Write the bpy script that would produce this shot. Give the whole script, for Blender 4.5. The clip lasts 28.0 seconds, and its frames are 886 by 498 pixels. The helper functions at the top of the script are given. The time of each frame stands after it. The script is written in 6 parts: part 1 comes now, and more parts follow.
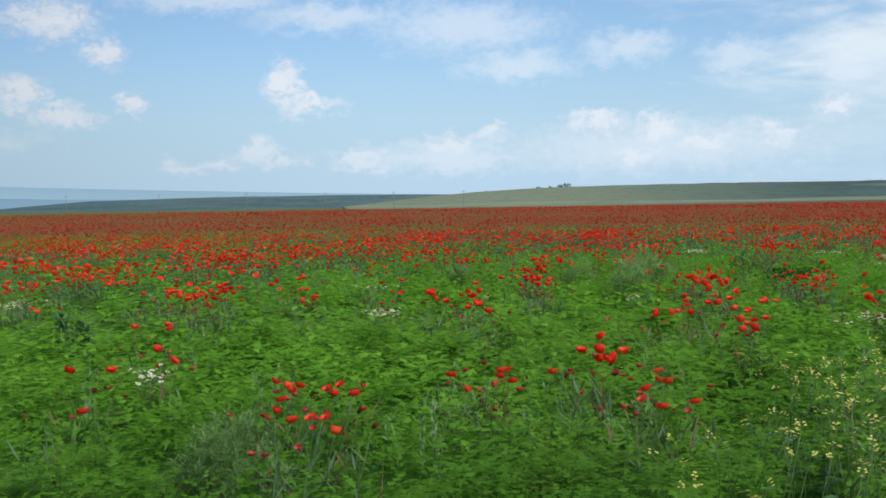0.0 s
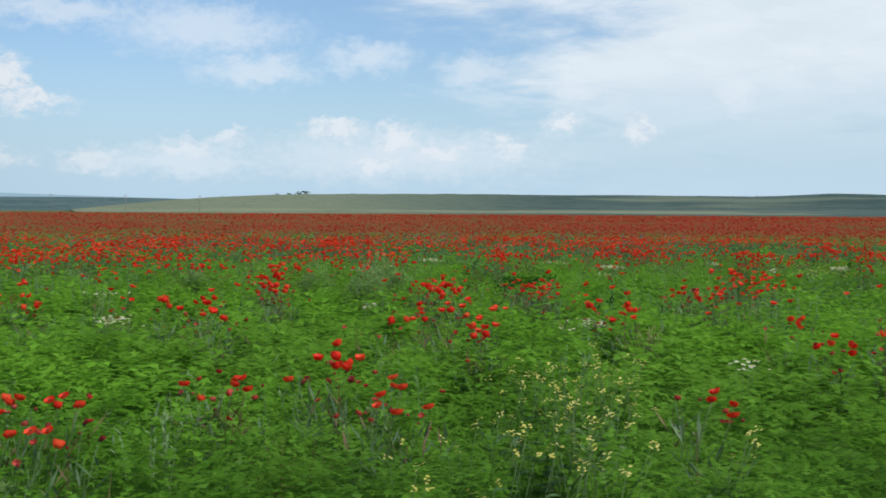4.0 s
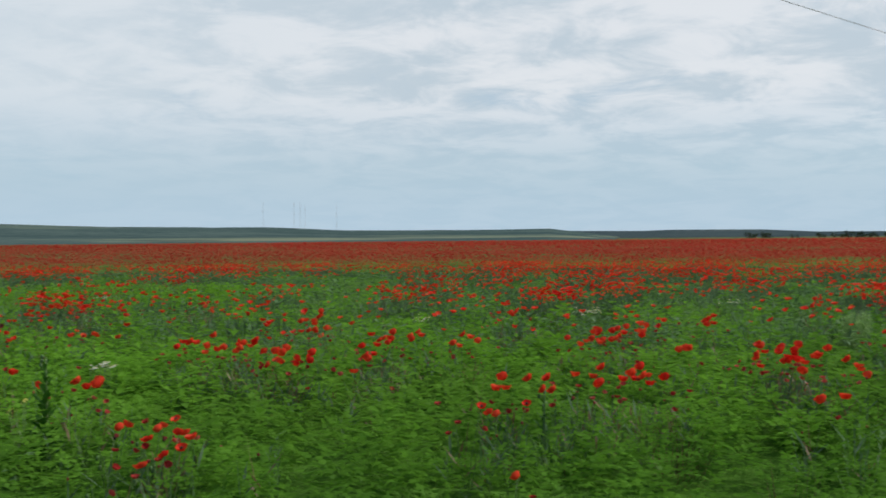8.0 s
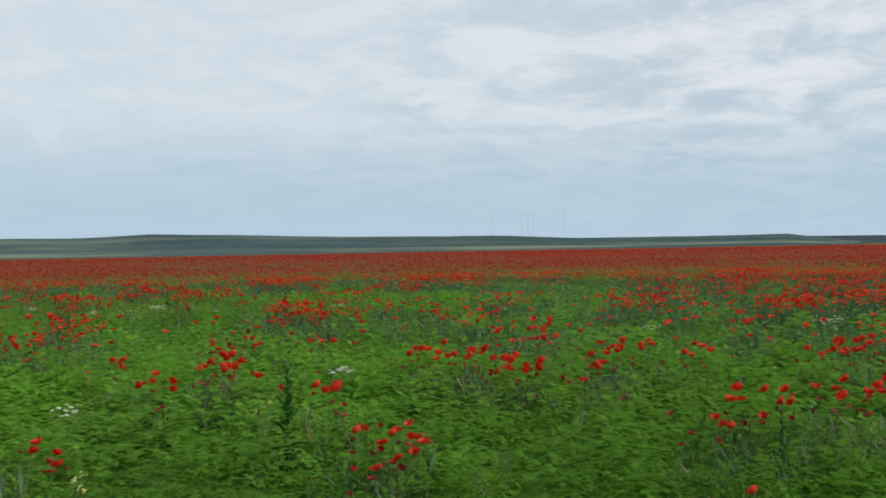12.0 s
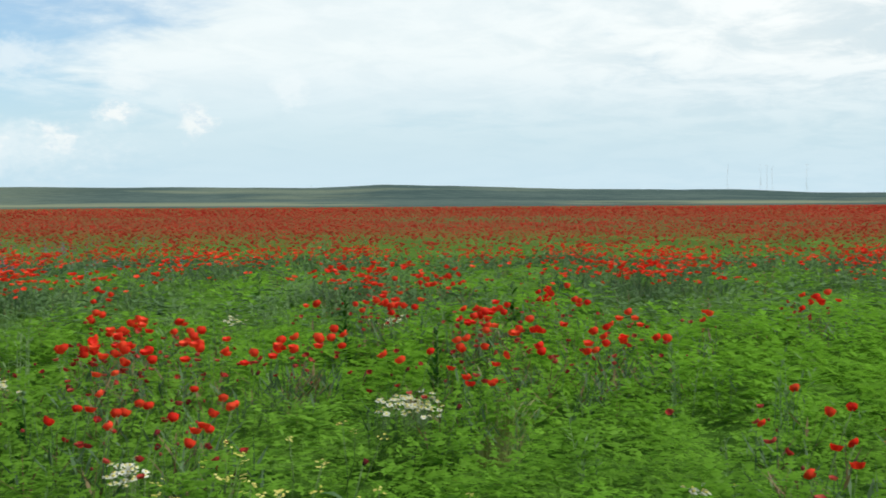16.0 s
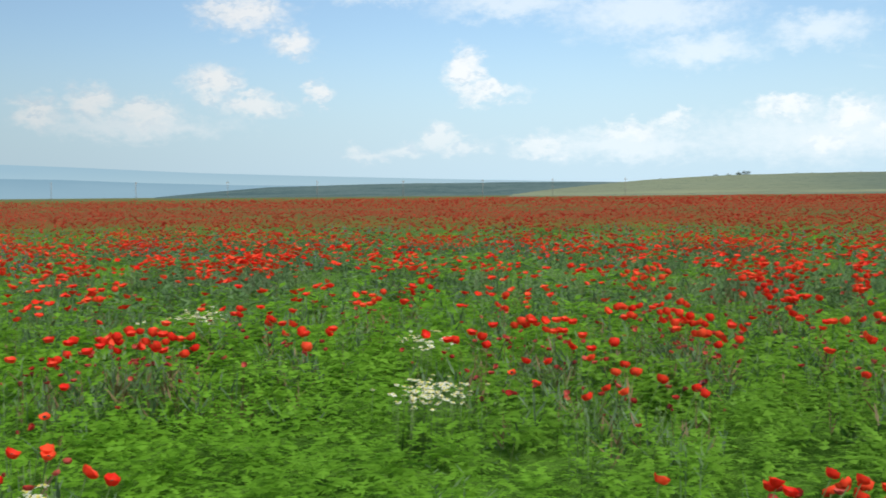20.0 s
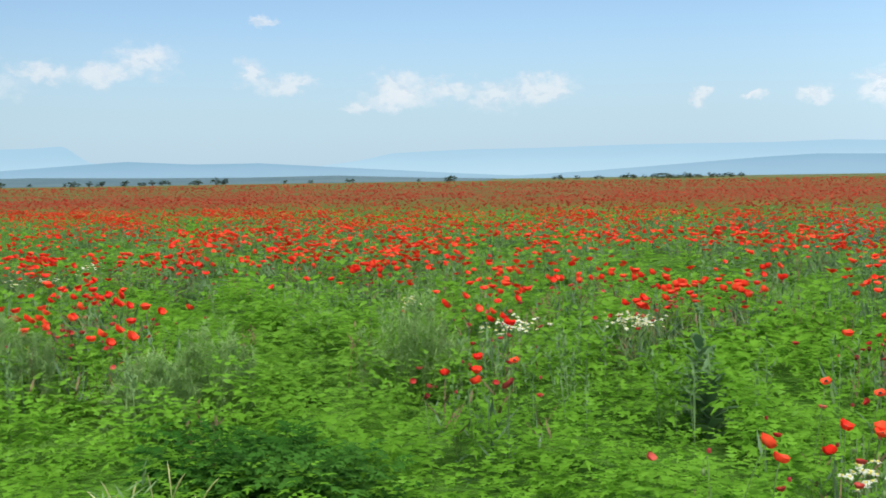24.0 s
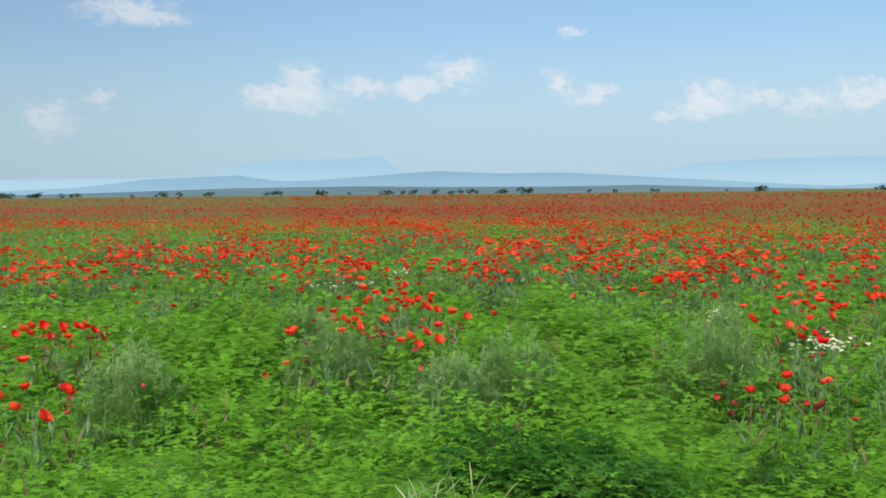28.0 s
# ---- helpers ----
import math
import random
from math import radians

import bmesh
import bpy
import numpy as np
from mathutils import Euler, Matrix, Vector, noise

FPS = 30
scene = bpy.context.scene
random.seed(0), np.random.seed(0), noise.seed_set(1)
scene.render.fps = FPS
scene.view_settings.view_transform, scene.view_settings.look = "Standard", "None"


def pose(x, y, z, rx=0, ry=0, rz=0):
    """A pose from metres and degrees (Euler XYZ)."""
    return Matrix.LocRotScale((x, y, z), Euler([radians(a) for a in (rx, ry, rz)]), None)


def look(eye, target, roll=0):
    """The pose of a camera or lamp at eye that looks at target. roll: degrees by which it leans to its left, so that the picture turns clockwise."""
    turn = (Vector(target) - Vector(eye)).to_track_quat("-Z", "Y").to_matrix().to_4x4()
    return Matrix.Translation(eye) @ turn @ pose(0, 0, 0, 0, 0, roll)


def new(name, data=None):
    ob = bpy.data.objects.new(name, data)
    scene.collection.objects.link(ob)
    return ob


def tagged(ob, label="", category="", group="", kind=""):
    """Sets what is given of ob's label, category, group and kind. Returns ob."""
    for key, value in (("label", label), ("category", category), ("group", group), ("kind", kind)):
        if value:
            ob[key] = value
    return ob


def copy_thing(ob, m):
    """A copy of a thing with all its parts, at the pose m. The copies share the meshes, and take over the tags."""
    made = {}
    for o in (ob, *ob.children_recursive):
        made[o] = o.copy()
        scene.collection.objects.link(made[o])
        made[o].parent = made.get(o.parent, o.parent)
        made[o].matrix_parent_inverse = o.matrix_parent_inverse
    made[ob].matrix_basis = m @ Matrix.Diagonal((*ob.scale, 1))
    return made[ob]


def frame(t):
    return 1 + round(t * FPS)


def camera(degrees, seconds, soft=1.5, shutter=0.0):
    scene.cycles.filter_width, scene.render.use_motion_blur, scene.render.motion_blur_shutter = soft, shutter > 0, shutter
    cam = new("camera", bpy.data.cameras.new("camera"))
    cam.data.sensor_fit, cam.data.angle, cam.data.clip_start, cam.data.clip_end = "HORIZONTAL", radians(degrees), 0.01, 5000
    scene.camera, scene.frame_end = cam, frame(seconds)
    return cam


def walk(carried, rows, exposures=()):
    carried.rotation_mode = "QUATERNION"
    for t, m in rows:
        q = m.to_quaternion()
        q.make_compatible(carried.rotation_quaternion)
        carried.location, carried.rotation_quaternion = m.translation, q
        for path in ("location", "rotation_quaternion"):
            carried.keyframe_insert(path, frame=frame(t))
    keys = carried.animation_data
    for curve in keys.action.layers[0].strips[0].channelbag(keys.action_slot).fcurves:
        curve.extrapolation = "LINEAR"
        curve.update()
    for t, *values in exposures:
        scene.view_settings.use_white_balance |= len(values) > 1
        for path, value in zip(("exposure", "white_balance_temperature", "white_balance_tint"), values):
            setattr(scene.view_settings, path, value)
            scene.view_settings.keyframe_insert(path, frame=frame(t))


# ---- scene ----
cam = camera(43.0, 28.0, soft=1.7, shutter=0.2)
PATH = [
    (0, 0.100, -0.100, 1.470, 2.80, -2.23, 0.89),
    (0.5, 0.100, -0.100, 1.470, 1.93, -2.10, 0.71),
    (1, 0.100, -0.100, 1.470, 1.02, -1.93, 0.38),
    (1.5, 0.100, -0.100, 1.470, -0.23, -1.94, 0.34),
    (2, 0.100, -0.100, 1.470, -0.67, -1.92, 0.48),
    (2.5, 0.100, -0.100, 1.470, -1.57, -2.26, 0.31),
    (4.5, 0.100, -0.100, 1.470, -14.49, -1.83, 0.04),
    (5, 0.100, -0.100, 1.470, -18.22, -2.12, 0.63),
    (5.5, 0.100, -0.100, 1.470, -21.45, -2.00, 0.40),
    (6, 0.100, -0.100, 1.470, -28.37, -1.44, 0.14),
    (6.5, 0.100, -0.100, 1.470, -36.47, -1.93, 0.41),
    (7, 0.100, -0.100, 1.470, -44.63, -0.50, 1.10),
    (7.5, 0.100, -0.100, 1.470, -49.20, -0.61, 0.63),
    (8, 0.100, -0.100, 1.470, -55.75, -0.54, 0.50),
    (8.5, 0.100, -0.100, 1.470, -61.74, -0.38, 0.53),
    (9, 0.100, -0.100, 1.470, -65.43, -0.23, 0.38),
    (9.5, 0.100, -0.100, 1.470, -68.43, -0.88, 0.40),
    (10, 0.100, -0.100, 1.470, -67.83, -0.93, 0.34),
    (10.5, 0.100, -0.100, 1.470, -63.40, -0.87, 0.37),
    (11, 0.100, -0.100, 1.470, -57.46, -0.89, 0.48),
    (11.5, 0.100, -0.100, 1.470, -49.62, -0.47, 0.71),
    (12, 0.100, -0.100, 1.470, -44.17, 0.00, 1.02),
    (12.5, 0.100, -0.100, 1.470, -40.63, -0.33, 1.15),
    (14.5, 7.036, 12.361, 1.480, -45.45, -2.25, 0.84),
    (15, 7.512, 13.095, 1.480, -43.82, -3.40, 0.90),
    (15.5, 7.850, 13.615, 1.480, -38.63, -2.67, 0.84),
    (16, 8.100, 14.000, 1.480, -32.63, -2.30, 0.30),
    (16.5, 8.100, 14.000, 1.480, -27.46, -1.89, 0.28),
    (17, 8.100, 14.000, 1.480, -21.64, -1.39, 0.47),
    (17.5, 8.100, 14.000, 1.480, -17.20, -1.68, 0.91),
    (18, 8.100, 14.000, 1.480, -10.59, -1.92, 0.88),
    (18.5, 8.100, 14.000, 1.480, -4.45, -2.21, 0.65),
    (19, 8.100, 14.000, 1.480, 1.07, -2.27, 0.86),
    (19.5, 8.100, 14.000, 1.480, 5.74, -2.38, 0.53),
    (20, 8.100, 14.000, 1.480, 11.90, -2.77, 0.54),
    (20.5, 8.100, 14.000, 1.480, 18.09, -2.98, 0.73),
    (21, 8.100, 14.000, 1.480, 24.35, -3.21, 0.95),
    (21.5, 8.100, 14.000, 1.480, 29.18, -3.39, 1.10),
    (22, 8.100, 14.000, 1.480, 33.28, -3.85, 0.98),
    (22.5, 8.100, 14.000, 1.480, 38.75, -4.41, 0.92),
    (24.5, 8.100, 14.000, 1.480, 55.81, -3.91, 0.73),
    (25, 8.100, 14.000, 1.480, 57.47, -4.65, 0.65),
    (25.5, 8.100, 14.000, 1.480, 58.53, -4.14, 0.72),
    (26, 8.100, 14.000, 1.480, 60.07, -3.63, 0.34),
    (26.5, 8.100, 14.000, 1.480, 62.95, -3.65, 0.53),
    (27, 8.100, 14.000, 1.480, 65.06, -3.50, 0.49),
    (27.5, 8.100, 14.000, 1.480, 66.16, -3.32, 0.32),
    (28, 8.100, 14.000, 1.480, 68.33, -2.91, 0.56),
]
walk(cam, [(t, pose(x, y, z, 90 + p, r, a)) for t, x, y, z, a, p, r in PATH],
     [(0, -0.17, 6200, 10), (2.5, -0.18, 6250, 10), (6, -0.2, 6450, 10), (8, -0.38, 6400, 10), (10.5, -0.40, 6350, 10), (12.5, -0.33, 6400, 10),
      (14.5, 0.05, 6750, 8), (16, 0.02, 6750, 7), (18, -0.08, 6750, 8), (20, 0.1, 6700, 9), (22, 0.33, 6500, 10), (25, 0.44, 6500, 10), (26.5, 0.45, 6450, 10), (28, 0.34, 6450, 9)])

# ---- world, sun ----
SUN_EL, SUN_AZ = 50.0, -140.0


def heading(az, el=0.0):
    """Unit vector for an azimuth (left of +y positive) and an elevation in degrees."""
    a, e = radians(az), radians(el)
    return Vector((-math.sin(a) * math.cos(e), math.cos(a) * math.cos(e), math.sin(e)))


class Nodes:
    """Short hand for building node trees."""

    def __init__(self, tree):
        self.tree = tree
        tree.nodes.clear()

    def put(self, kind):
        return self.tree.nodes.new("ShaderNode" + kind)

    def join(self, a, b):
        self.tree.links.new(a, b)

    def set(self, socket, value):
        if hasattr(value, "is_linked"):
            self.join(value, socket)
        elif value is not None:
            socket.default_value = value

    def math(self, op, a, b=None, c=None, clamp=False):
        n = self.put("Math")
        n.operation, n.use_clamp = op, clamp
        for s, v in zip(n.inputs, (a, b, c)):
            self.set(s, v)
        return n.outputs[0]

    def vec(self, op, a, b=None):
        n = self.put("VectorMath")
        n.operation = op
        self.set(n.inputs[0], a)
        if b is not None:
            self.set(n.inputs[1], b)
        return n.outputs["Value" if op in ("LENGTH", "DOT_PRODUCT") else "Vector"]

    def step(self, v, lo, hi, a=0.0, b=1.0):
        n = self.put("MapRange")
        n.interpolation_type = "SMOOTHSTEP"
        for s, x in zip(n.inputs, (v, lo, hi, a, b)):
            self.set(s, x)
        return n.outputs[0]

    def noise(self, vector, scale, detail=4.0, rough=0.55, warp=0.0):
        n = self.put("TexNoise")
        self.set(n.inputs["Vector"], vector)
        n.inputs["Scale"].default_value = scale
        n.inputs["Detail"].default_value = detail
        n.inputs["Roughness"].default_value = rough
        n.inputs["Distortion"].default_value = warp
        return n.outputs["Fac"]

    def mix(self, fac, a, b):
        n = self.put("Mix")
        n.data_type = "RGBA"
        self.set(n.inputs[0], fac)
        for s, v in ((n.inputs[6], a), (n.inputs[7], b)):
            self.set(s, (*v, 1.0) if isinstance(v, tuple) and len(v) == 3 else v)
        return n.outputs[2]


# Clouds: azimuth, elevation, half width, half height in degrees.
CUMULUS_RIGHT = (
    (10.7, 6.3, 0.9, 1.1), (9.6, 5.2, 1.7, 0.5), (12.2, 2.9, 0.8, 0.6), (10.9, 2.4, 1.3, 0.4), (7.1, 2.4, 1.5, 0.45),
    (15.6, 2.1, 1.2, 0.35), (13.6, 2.2, 0.9, 0.4),
    (2.5, 3.2, 1.6, 0.5), (0.3, 3.6, 0.8, 0.5), (-5.0, 4.2, 1.4, 0.5), (-8.0, 3.7, 0.9, 0.7), (-10.2, 3.0, 1.1, 0.5),
    (-13.7, 3.3, 0.8, 0.6), (-7.0, 2.5, 1.2, 0.4), (-16.5, 4.4, 0.9, 0.5), (-20.3, 4.0, 0.7, 0.9),
)
CUMULUS_LEFT = (
    (21.8, 9.1, 2.2, 1.0), (19.3, 7.6, 1.0, 0.7), (23.4, 5.6, 1.2, 0.9), (21.4, 4.5, 1.7, 0.6), (18.2, 5.0, 0.7, 0.5),
    (31.6, 4.1, 1.0, 0.8), (29.2, 4.6, 1.1, 0.9), (26.6, 4.2, 1.4, 0.8),
    (37.5, 3.8, 0.5, 0.3), (34.7, 3.7, 0.7, 0.4), (47.8, 4.4, 1.5, 0.7), (50.3, 4.1, 1.1, 0.7), (52.6, 4.6, 1.3, 0.5),
    (55.2, 4.6, 1.4, 0.7), (60.7, 4.8, 1.3, 0.5), (62.3, 5.4, 0.7, 0.7), (67.7, 6.0, 1.4, 0.8), (69.6, 5.3, 1.4, 0.6),
)
CUMULUS_FAR_LEFT = (
    (72.4, 5.3, 1.1, 0.5), (75.4, 5.5, 1.0, 0.9), (76.9, 4.9, 1.5, 0.5), (85.2, 4.7, 0.7, 0.4), (87.6, 3.7, 1.2, 0.9),
    (83.5, 8.8, 2.6, 0.6), (61.8, 7.9, 0.6, 0.25), (57.2, 3.7, 0.9, 0.3), (40.2, 3.8, 0.5, 0.4),
)
VEILS = (
    (8.4, 9.5, 3.4, 0.7), (1.5, 8.9, 4.0, 1.1), (-1.0, 6.9, 2.6, 0.7), (14.5, 10.3, 3.5, 0.5), (-8.0, 2.8, 7.0, 1.2),
    (55.0, 4.0, 2.0, 0.4), (75.5, 4.6, 2.0, 0.5), (27.0, 3.4, 4.0, 0.5), (2.5, 2.4, 4.0, 0.7),
    (-11.9, 7.0, 1.5, 0.8), (-6.6, 7.7, 2.0, 0.7), (-25.0, 5.8, 0.8, 0.8), (-17.0, 6.2, 1.2, 0.6),
)


def build_world():
    world = bpy.data.worlds.new("sky")
    scene.world = world
    world.use_nodes = True
    N = Nodes(world.node_tree)
    sky = N.put("TexSky")
    sky.sky_type, sky.sun_disc = "NISHITA", False
    sky.sun_elevation, sky.sun_rotation = radians(SUN_EL), radians(-SUN_AZ)
    sky.altitude, sky.air_density, sky.dust_density, sky.ozone_density = 300, 1.0, 1.6, 1.5
    base = N.vec("MULTIPLY", sky.outputs[0], (SKY_GAIN * 0.91, SKY_GAIN * 1.06, SKY_GAIN * 1.17))
    way = N.put("TexCoord").outputs["Generated"]
    part = N.put("SeparateXYZ")
    N.join(way, part.inputs[0])
    x, y, z = part.outputs
    deg = 180 / math.pi
    az = N.math("MULTIPLY", N.math("ARCTAN2", N.math("MULTIPLY", x, -1.0), y), deg)
    el = N.math("MULTIPLY", N.math("ARCSINE", z), deg)
    flat = N.put("CombineXYZ")
    N.join(az, flat.inputs[0]), N.join(el, flat.inputs[1])
    place = flat.outputs[0]
    # billows push the outlines about at two scales
    warp = N.put("TexNoise")
    N.join(N.vec("MULTIPLY", place, (1.0, 1.5, 1.0)), warp.inputs["Vector"])
    warp.inputs["Scale"].default_value, warp.inputs["Detail"].default_value = 0.75, 8.0
    warp.inputs["Roughness"].default_value = 0.62
    bent = N.vec("ADD", place, N.vec("MULTIPLY", N.vec("SUBTRACT", warp.outputs["Color"], (0.5, 0.5, 0.5)), (2.8, 2.3, 0.0)))

    def nearest(blobs, at):
        best = None
        for a, e, w, h in blobs:
            off = N.vec("MULTIPLY", N.vec("SUBTRACT", at, (a, e, 0.0)), (0.92 / w, 0.92 / h, 0.0))
            d = N.vec("LENGTH", off)
            best = d if best is None else N.math("SMOOTH_MIN", best, d, 0.3)
        return best

    puffs = nearest(CUMULUS_RIGHT + CUMULUS_LEFT + CUMULUS_FAR_LEFT, bent)
    fine = N.noise(N.vec("MULTIPLY", place, (1.0, 1.4, 1.0)), 2.2, 8.0, 0.65)
    heap = N.step(N.math("ADD", puffs, N.math("MULTIPLY", fine, 1.0)), 1.86, 0.76, 0.0, 0.82)
    haze_cut = N.step(el, 0.8, 6.5, 0.42, 1.0)
    heap = N.math("MULTIPLY", heap, N.math("MULTIPLY", haze_cut, N.step(az, 36.0, 60.0, 1.0, 0.78)))
    veil = N.step(N.math("ADD", nearest(VEILS, bent), N.math("MULTIPLY", fine, 1.0)), 2.0, 0.7, 0.0, 0.62)
    # high broken sheet over the right-hand half of the sky, laid out in perspective
    up = N.math("ADD", N.math("MAXIMUM", z, 0.0), 0.17)
    sheet = N.put("CombineXYZ")
    N.join(N.math("DIVIDE", x, up), sheet.inputs[0]), N.join(N.math("DIVIDE", y, up), sheet.inputs[1])
    broad = N.noise(sheet.outputs[0], 1.0, 7.0, 0.6, 0.5)
    small = N.noise(sheet.outputs[0], 3.4, 6.0, 0.62, 0.4)
    texture = N.math("ADD", N.math("MULTIPLY", broad, 0.7), N.math("MULTIPLY", small, 0.3))
    cover = N.step(az, 4.0, -30.0, -0.16, 0.22)
    amount = N.step(N.math("ADD", texture, cover), 0.44, 0.66)
    turned_away = N.step(N.math("ABSOLUTE", az), 95.0, 150.0, 0.0, 0.5)
    amount = N.math("MAXIMUM", N.math("MULTIPLY", amount, N.step(az, 14.0, -6.0)), turned_away)
    pale = N.math("MULTIPLY", N.step(el, 9.0, 0.5, 0.15, 0.97), N.step(az, 60.0, -25.0, 0.9, 1.0))
    colour = N.mix(pale, base, HAZE_COLOUR)
    grey = N.mix(N.step(small, 0.36, 0.62), (0.65, 0.745, 0.81), (0.93, 0.955, 0.975))
    glare = N.step(N.math("ABSOLUTE", N.math("SUBTRACT", az, -26.0)), 32.0, 4.0)
    grey = N.mix(N.math("MULTIPLY", glare, 0.75), grey, (0.80, 0.88, 0.93))
    low = N.step(el, 2.0, 8.0, 0.15, 1.0)
    colour = N.mix(N.math("MULTIPLY", N.math("MULTIPLY", amount, low), 0.92), colour, grey)
    colour = N.mix(veil, colour, (0.80, 0.87, 0.93))
    soft = N.noise(N.vec("MULTIPLY", bent, (1.0, 1.3, 1.0)), 1.3, 3.0, 0.5)
    above = N.noise(N.vec("MULTIPLY", N.vec("ADD", bent, (-0.16, 0.24, 0.0)), (1.0, 1.3, 1.0)), 1.3, 3.0, 0.5)
    relief = N.math("ADD", N.math("MULTIPLY", N.math("SUBTRACT", soft, above), 2.6), N.math("MULTIPLY", N.math("SUBTRACT", 1.0, puffs), 0.35))
    lit = N.mix(N.step(relief, -0.45, 0.30), (0.66, 0.75, 0.85), (0.91, 0.92, 0.935))
    colour = N.mix(heap, colour, lit)
    colour = N.vec("SCALE", colour)
    N.join(N.math("MULTIPLY", N.step(az, 2.0, 42.0, 1.10, 0.75), N.step(az, 68.0, 94.0, 1.0, 0.88)), colour.node.inputs["Scale"])
    back = N.put("Background")
    N.join(colour, back.inputs[0])
    back.inputs[1].default_value = SKY_STRENGTH
    N.join(back.outputs[0], N.put("OutputWorld").inputs[0])


SKY_GAIN, SKY_STRENGTH, HAZE_COLOUR = 0.125, 1.0, (0.52, 0.70, 0.84)
build_world()
sun = new("sun", bpy.data.lights.new("sun", "SUN"))
sun.data.energy, sun.data.angle, sun.data.color = 3.5, radians(20.0), (1.0, 0.955, 0.88)
sun.matrix_world = look(heading(SUN_AZ, SUN_EL) * 50, (0, 0, 0))


# ---- materials ----
def material(name):
    m = bpy.data.materials.new(name)
    m.use_nodes = True
    return m, Nodes(m.node_tree)


def leaf_material(name, dark, light, glow=0.35, patch=0.35, gloss=0.03, tint=None):
    """Thin green leaf: some light passes through; colour varies from plant to plant and from patch to patch. With tint,
    leaves round the first stand are darkened to paint in dimmer light.
    """
    m, N = material(name)
    where = N.put("NewGeometry")
    broad = N.noise(where.outputs["Position"], patch, 3.0)
    mid = N.noise(where.outputs["Position"], 5.0, 2.0)
    v = N.math("ADD", N.math("MULTIPLY", broad, 0.9), N.math("MULTIPLY", mid, 0.5))
    v = N.math("ADD", v, N.math("MULTIPLY", where.outputs["Random Per Island"], 0.14))
    col = N.mix(N.step(v, 0.64, 1.02), dark, light)
    if tint:
        part = N.put("SeparateXYZ")
        N.join(where.outputs["Position"], part.inputs[0])
        # dimmer light round the first stand painted as darker leaves, less so to the right
        zone_factor = N.step(N.math("ADD", part.outputs[1], N.math("MULTIPLY", broad, 6.0)), 3.0, 12.5, 0.85, 0.0)
        zone_factor = N.math("MULTIPLY", zone_factor, N.step(N.math("ADD", part.outputs[0], N.math("MULTIPLY", broad, 2.0)), 3.2, 6.2, 1.0, 0.55))
        col = N.mix(zone_factor, col, N.mix(N.step(v, 0.64, 1.02), (0.038, 0.120, 0.011), (0.088, 0.224, 0.022)))
        col = N.mix(N.step(N.noise(where.outputs["Position"], 0.16, 4.0), 0.44, 0.66, 0.0, 0.22), col, tint)
    body, thin, skin = N.put("BsdfDiffuse"), N.put("BsdfTranslucent"), N.put("BsdfGlossy")
    for n in (body, thin):
        N.join(col, n.inputs[0])
    skin.inputs["Roughness"].default_value = 0.45
    a, b = N.put("MixShader"), N.put("MixShader")
    a.inputs[0].default_value, b.inputs[0].default_value = glow, gloss
    N.join(body.outputs[0], a.inputs[1]), N.join(thin.outputs[0], a.inputs[2])
    N.join(a.outputs[0], b.inputs[1]), N.join(skin.outputs[0], b.inputs[2])
    N.join(b.outputs[0], N.put("OutputMaterial").inputs[0])
    return m


def matt_material(name, dark, light, scale, rough=0.85, bump=0.2, stretch=(1, 1, 1), detail=6.0, gleam=0.2):
    m, N = material(name)
    pos = N.vec("MULTIPLY", N.put("NewGeometry").outputs["Position"], stretch)
    n = N.noise(pos, scale, detail, 0.6)
    out = N.put("BsdfPrincipled")
    N.join(N.mix(N.step(n, 0.32, 0.68), dark, light), out.inputs["Base Color"])
    out.inputs["Roughness"].default_value = rough
    out.inputs["Specular IOR Level"].default_value = gleam
    if bump:
        b = N.put("Bump")
        b.inputs["Strength"].default_value = bump
        N.join(n, b.inputs["Height"])
        N.join(b.outputs[0], out.inputs["Normal"])
    N.join(out.outputs[0], N.put("OutputMaterial").inputs[0])
    return m


GREEN = leaf_material("field_leaves", (0.134, 0.315, 0.026), (0.190, 0.420, 0.039), 0.48, 0.9, 0.006, (0.155, 0.26, 0.060))
# darkened to paint shade in the crop hollows; the thistles share it
GREEN_DARK = leaf_material("dark_leaves", (0.022, 0.088, 0.009), (0.058, 0.165, 0.022), 0.25, 1.0, 0.01)
GREEN_GREY = leaf_material("grey_green_leaves", (0.070, 0.15, 0.052), (0.15, 0.26, 0.105), 0.25, 1.0, 0.03)
PALE_GREEN = leaf_material("pale_feathery_leaves", (0.14, 0.245, 0.095), (0.23, 0.345, 0.155), 0.35, 1.0, 0.0)
SILVER = leaf_material("silvery_feathery_leaves", (0.23, 0.37, 0.13), (0.35, 0.50, 0.20), 0.5, 1.0, 0.0)
STEM = leaf_material("stems", (0.085, 0.18, 0.045), (0.17, 0.26, 0.085), 0.2, 1.0)
PETAL = leaf_material("poppy_petals", (0.82, 0.028, 0.016), (0.96, 0.125, 0.045), 0.38, 1.5, 0.012)
# PETAL again for far flowers, with side shade and haze mixed into the red
PETAL_HAZED = leaf_material("hazed_poppy_petals", (0.47, 0.040, 0.030), (0.68, 0.100, 0.060), 0.3, 0.3, 0.0)
PETAL_FADING = leaf_material("fading_poppy_petals", (0.40, 0.035, 0.030), (0.68, 0.150, 0.120), 0.35, 2.0, 0.0)
GREY_WEED = leaf_material("grey_weed_leaves", (0.085, 0.150, 0.075), (0.170, 0.255, 0.145), 0.25, 1.0, 0.0)
BLUE_GREEN = leaf_material("blue_green_leaves", (0.085, 0.175, 0.072), (0.165, 0.275, 0.130), 0.4, 3.0, 0.01)
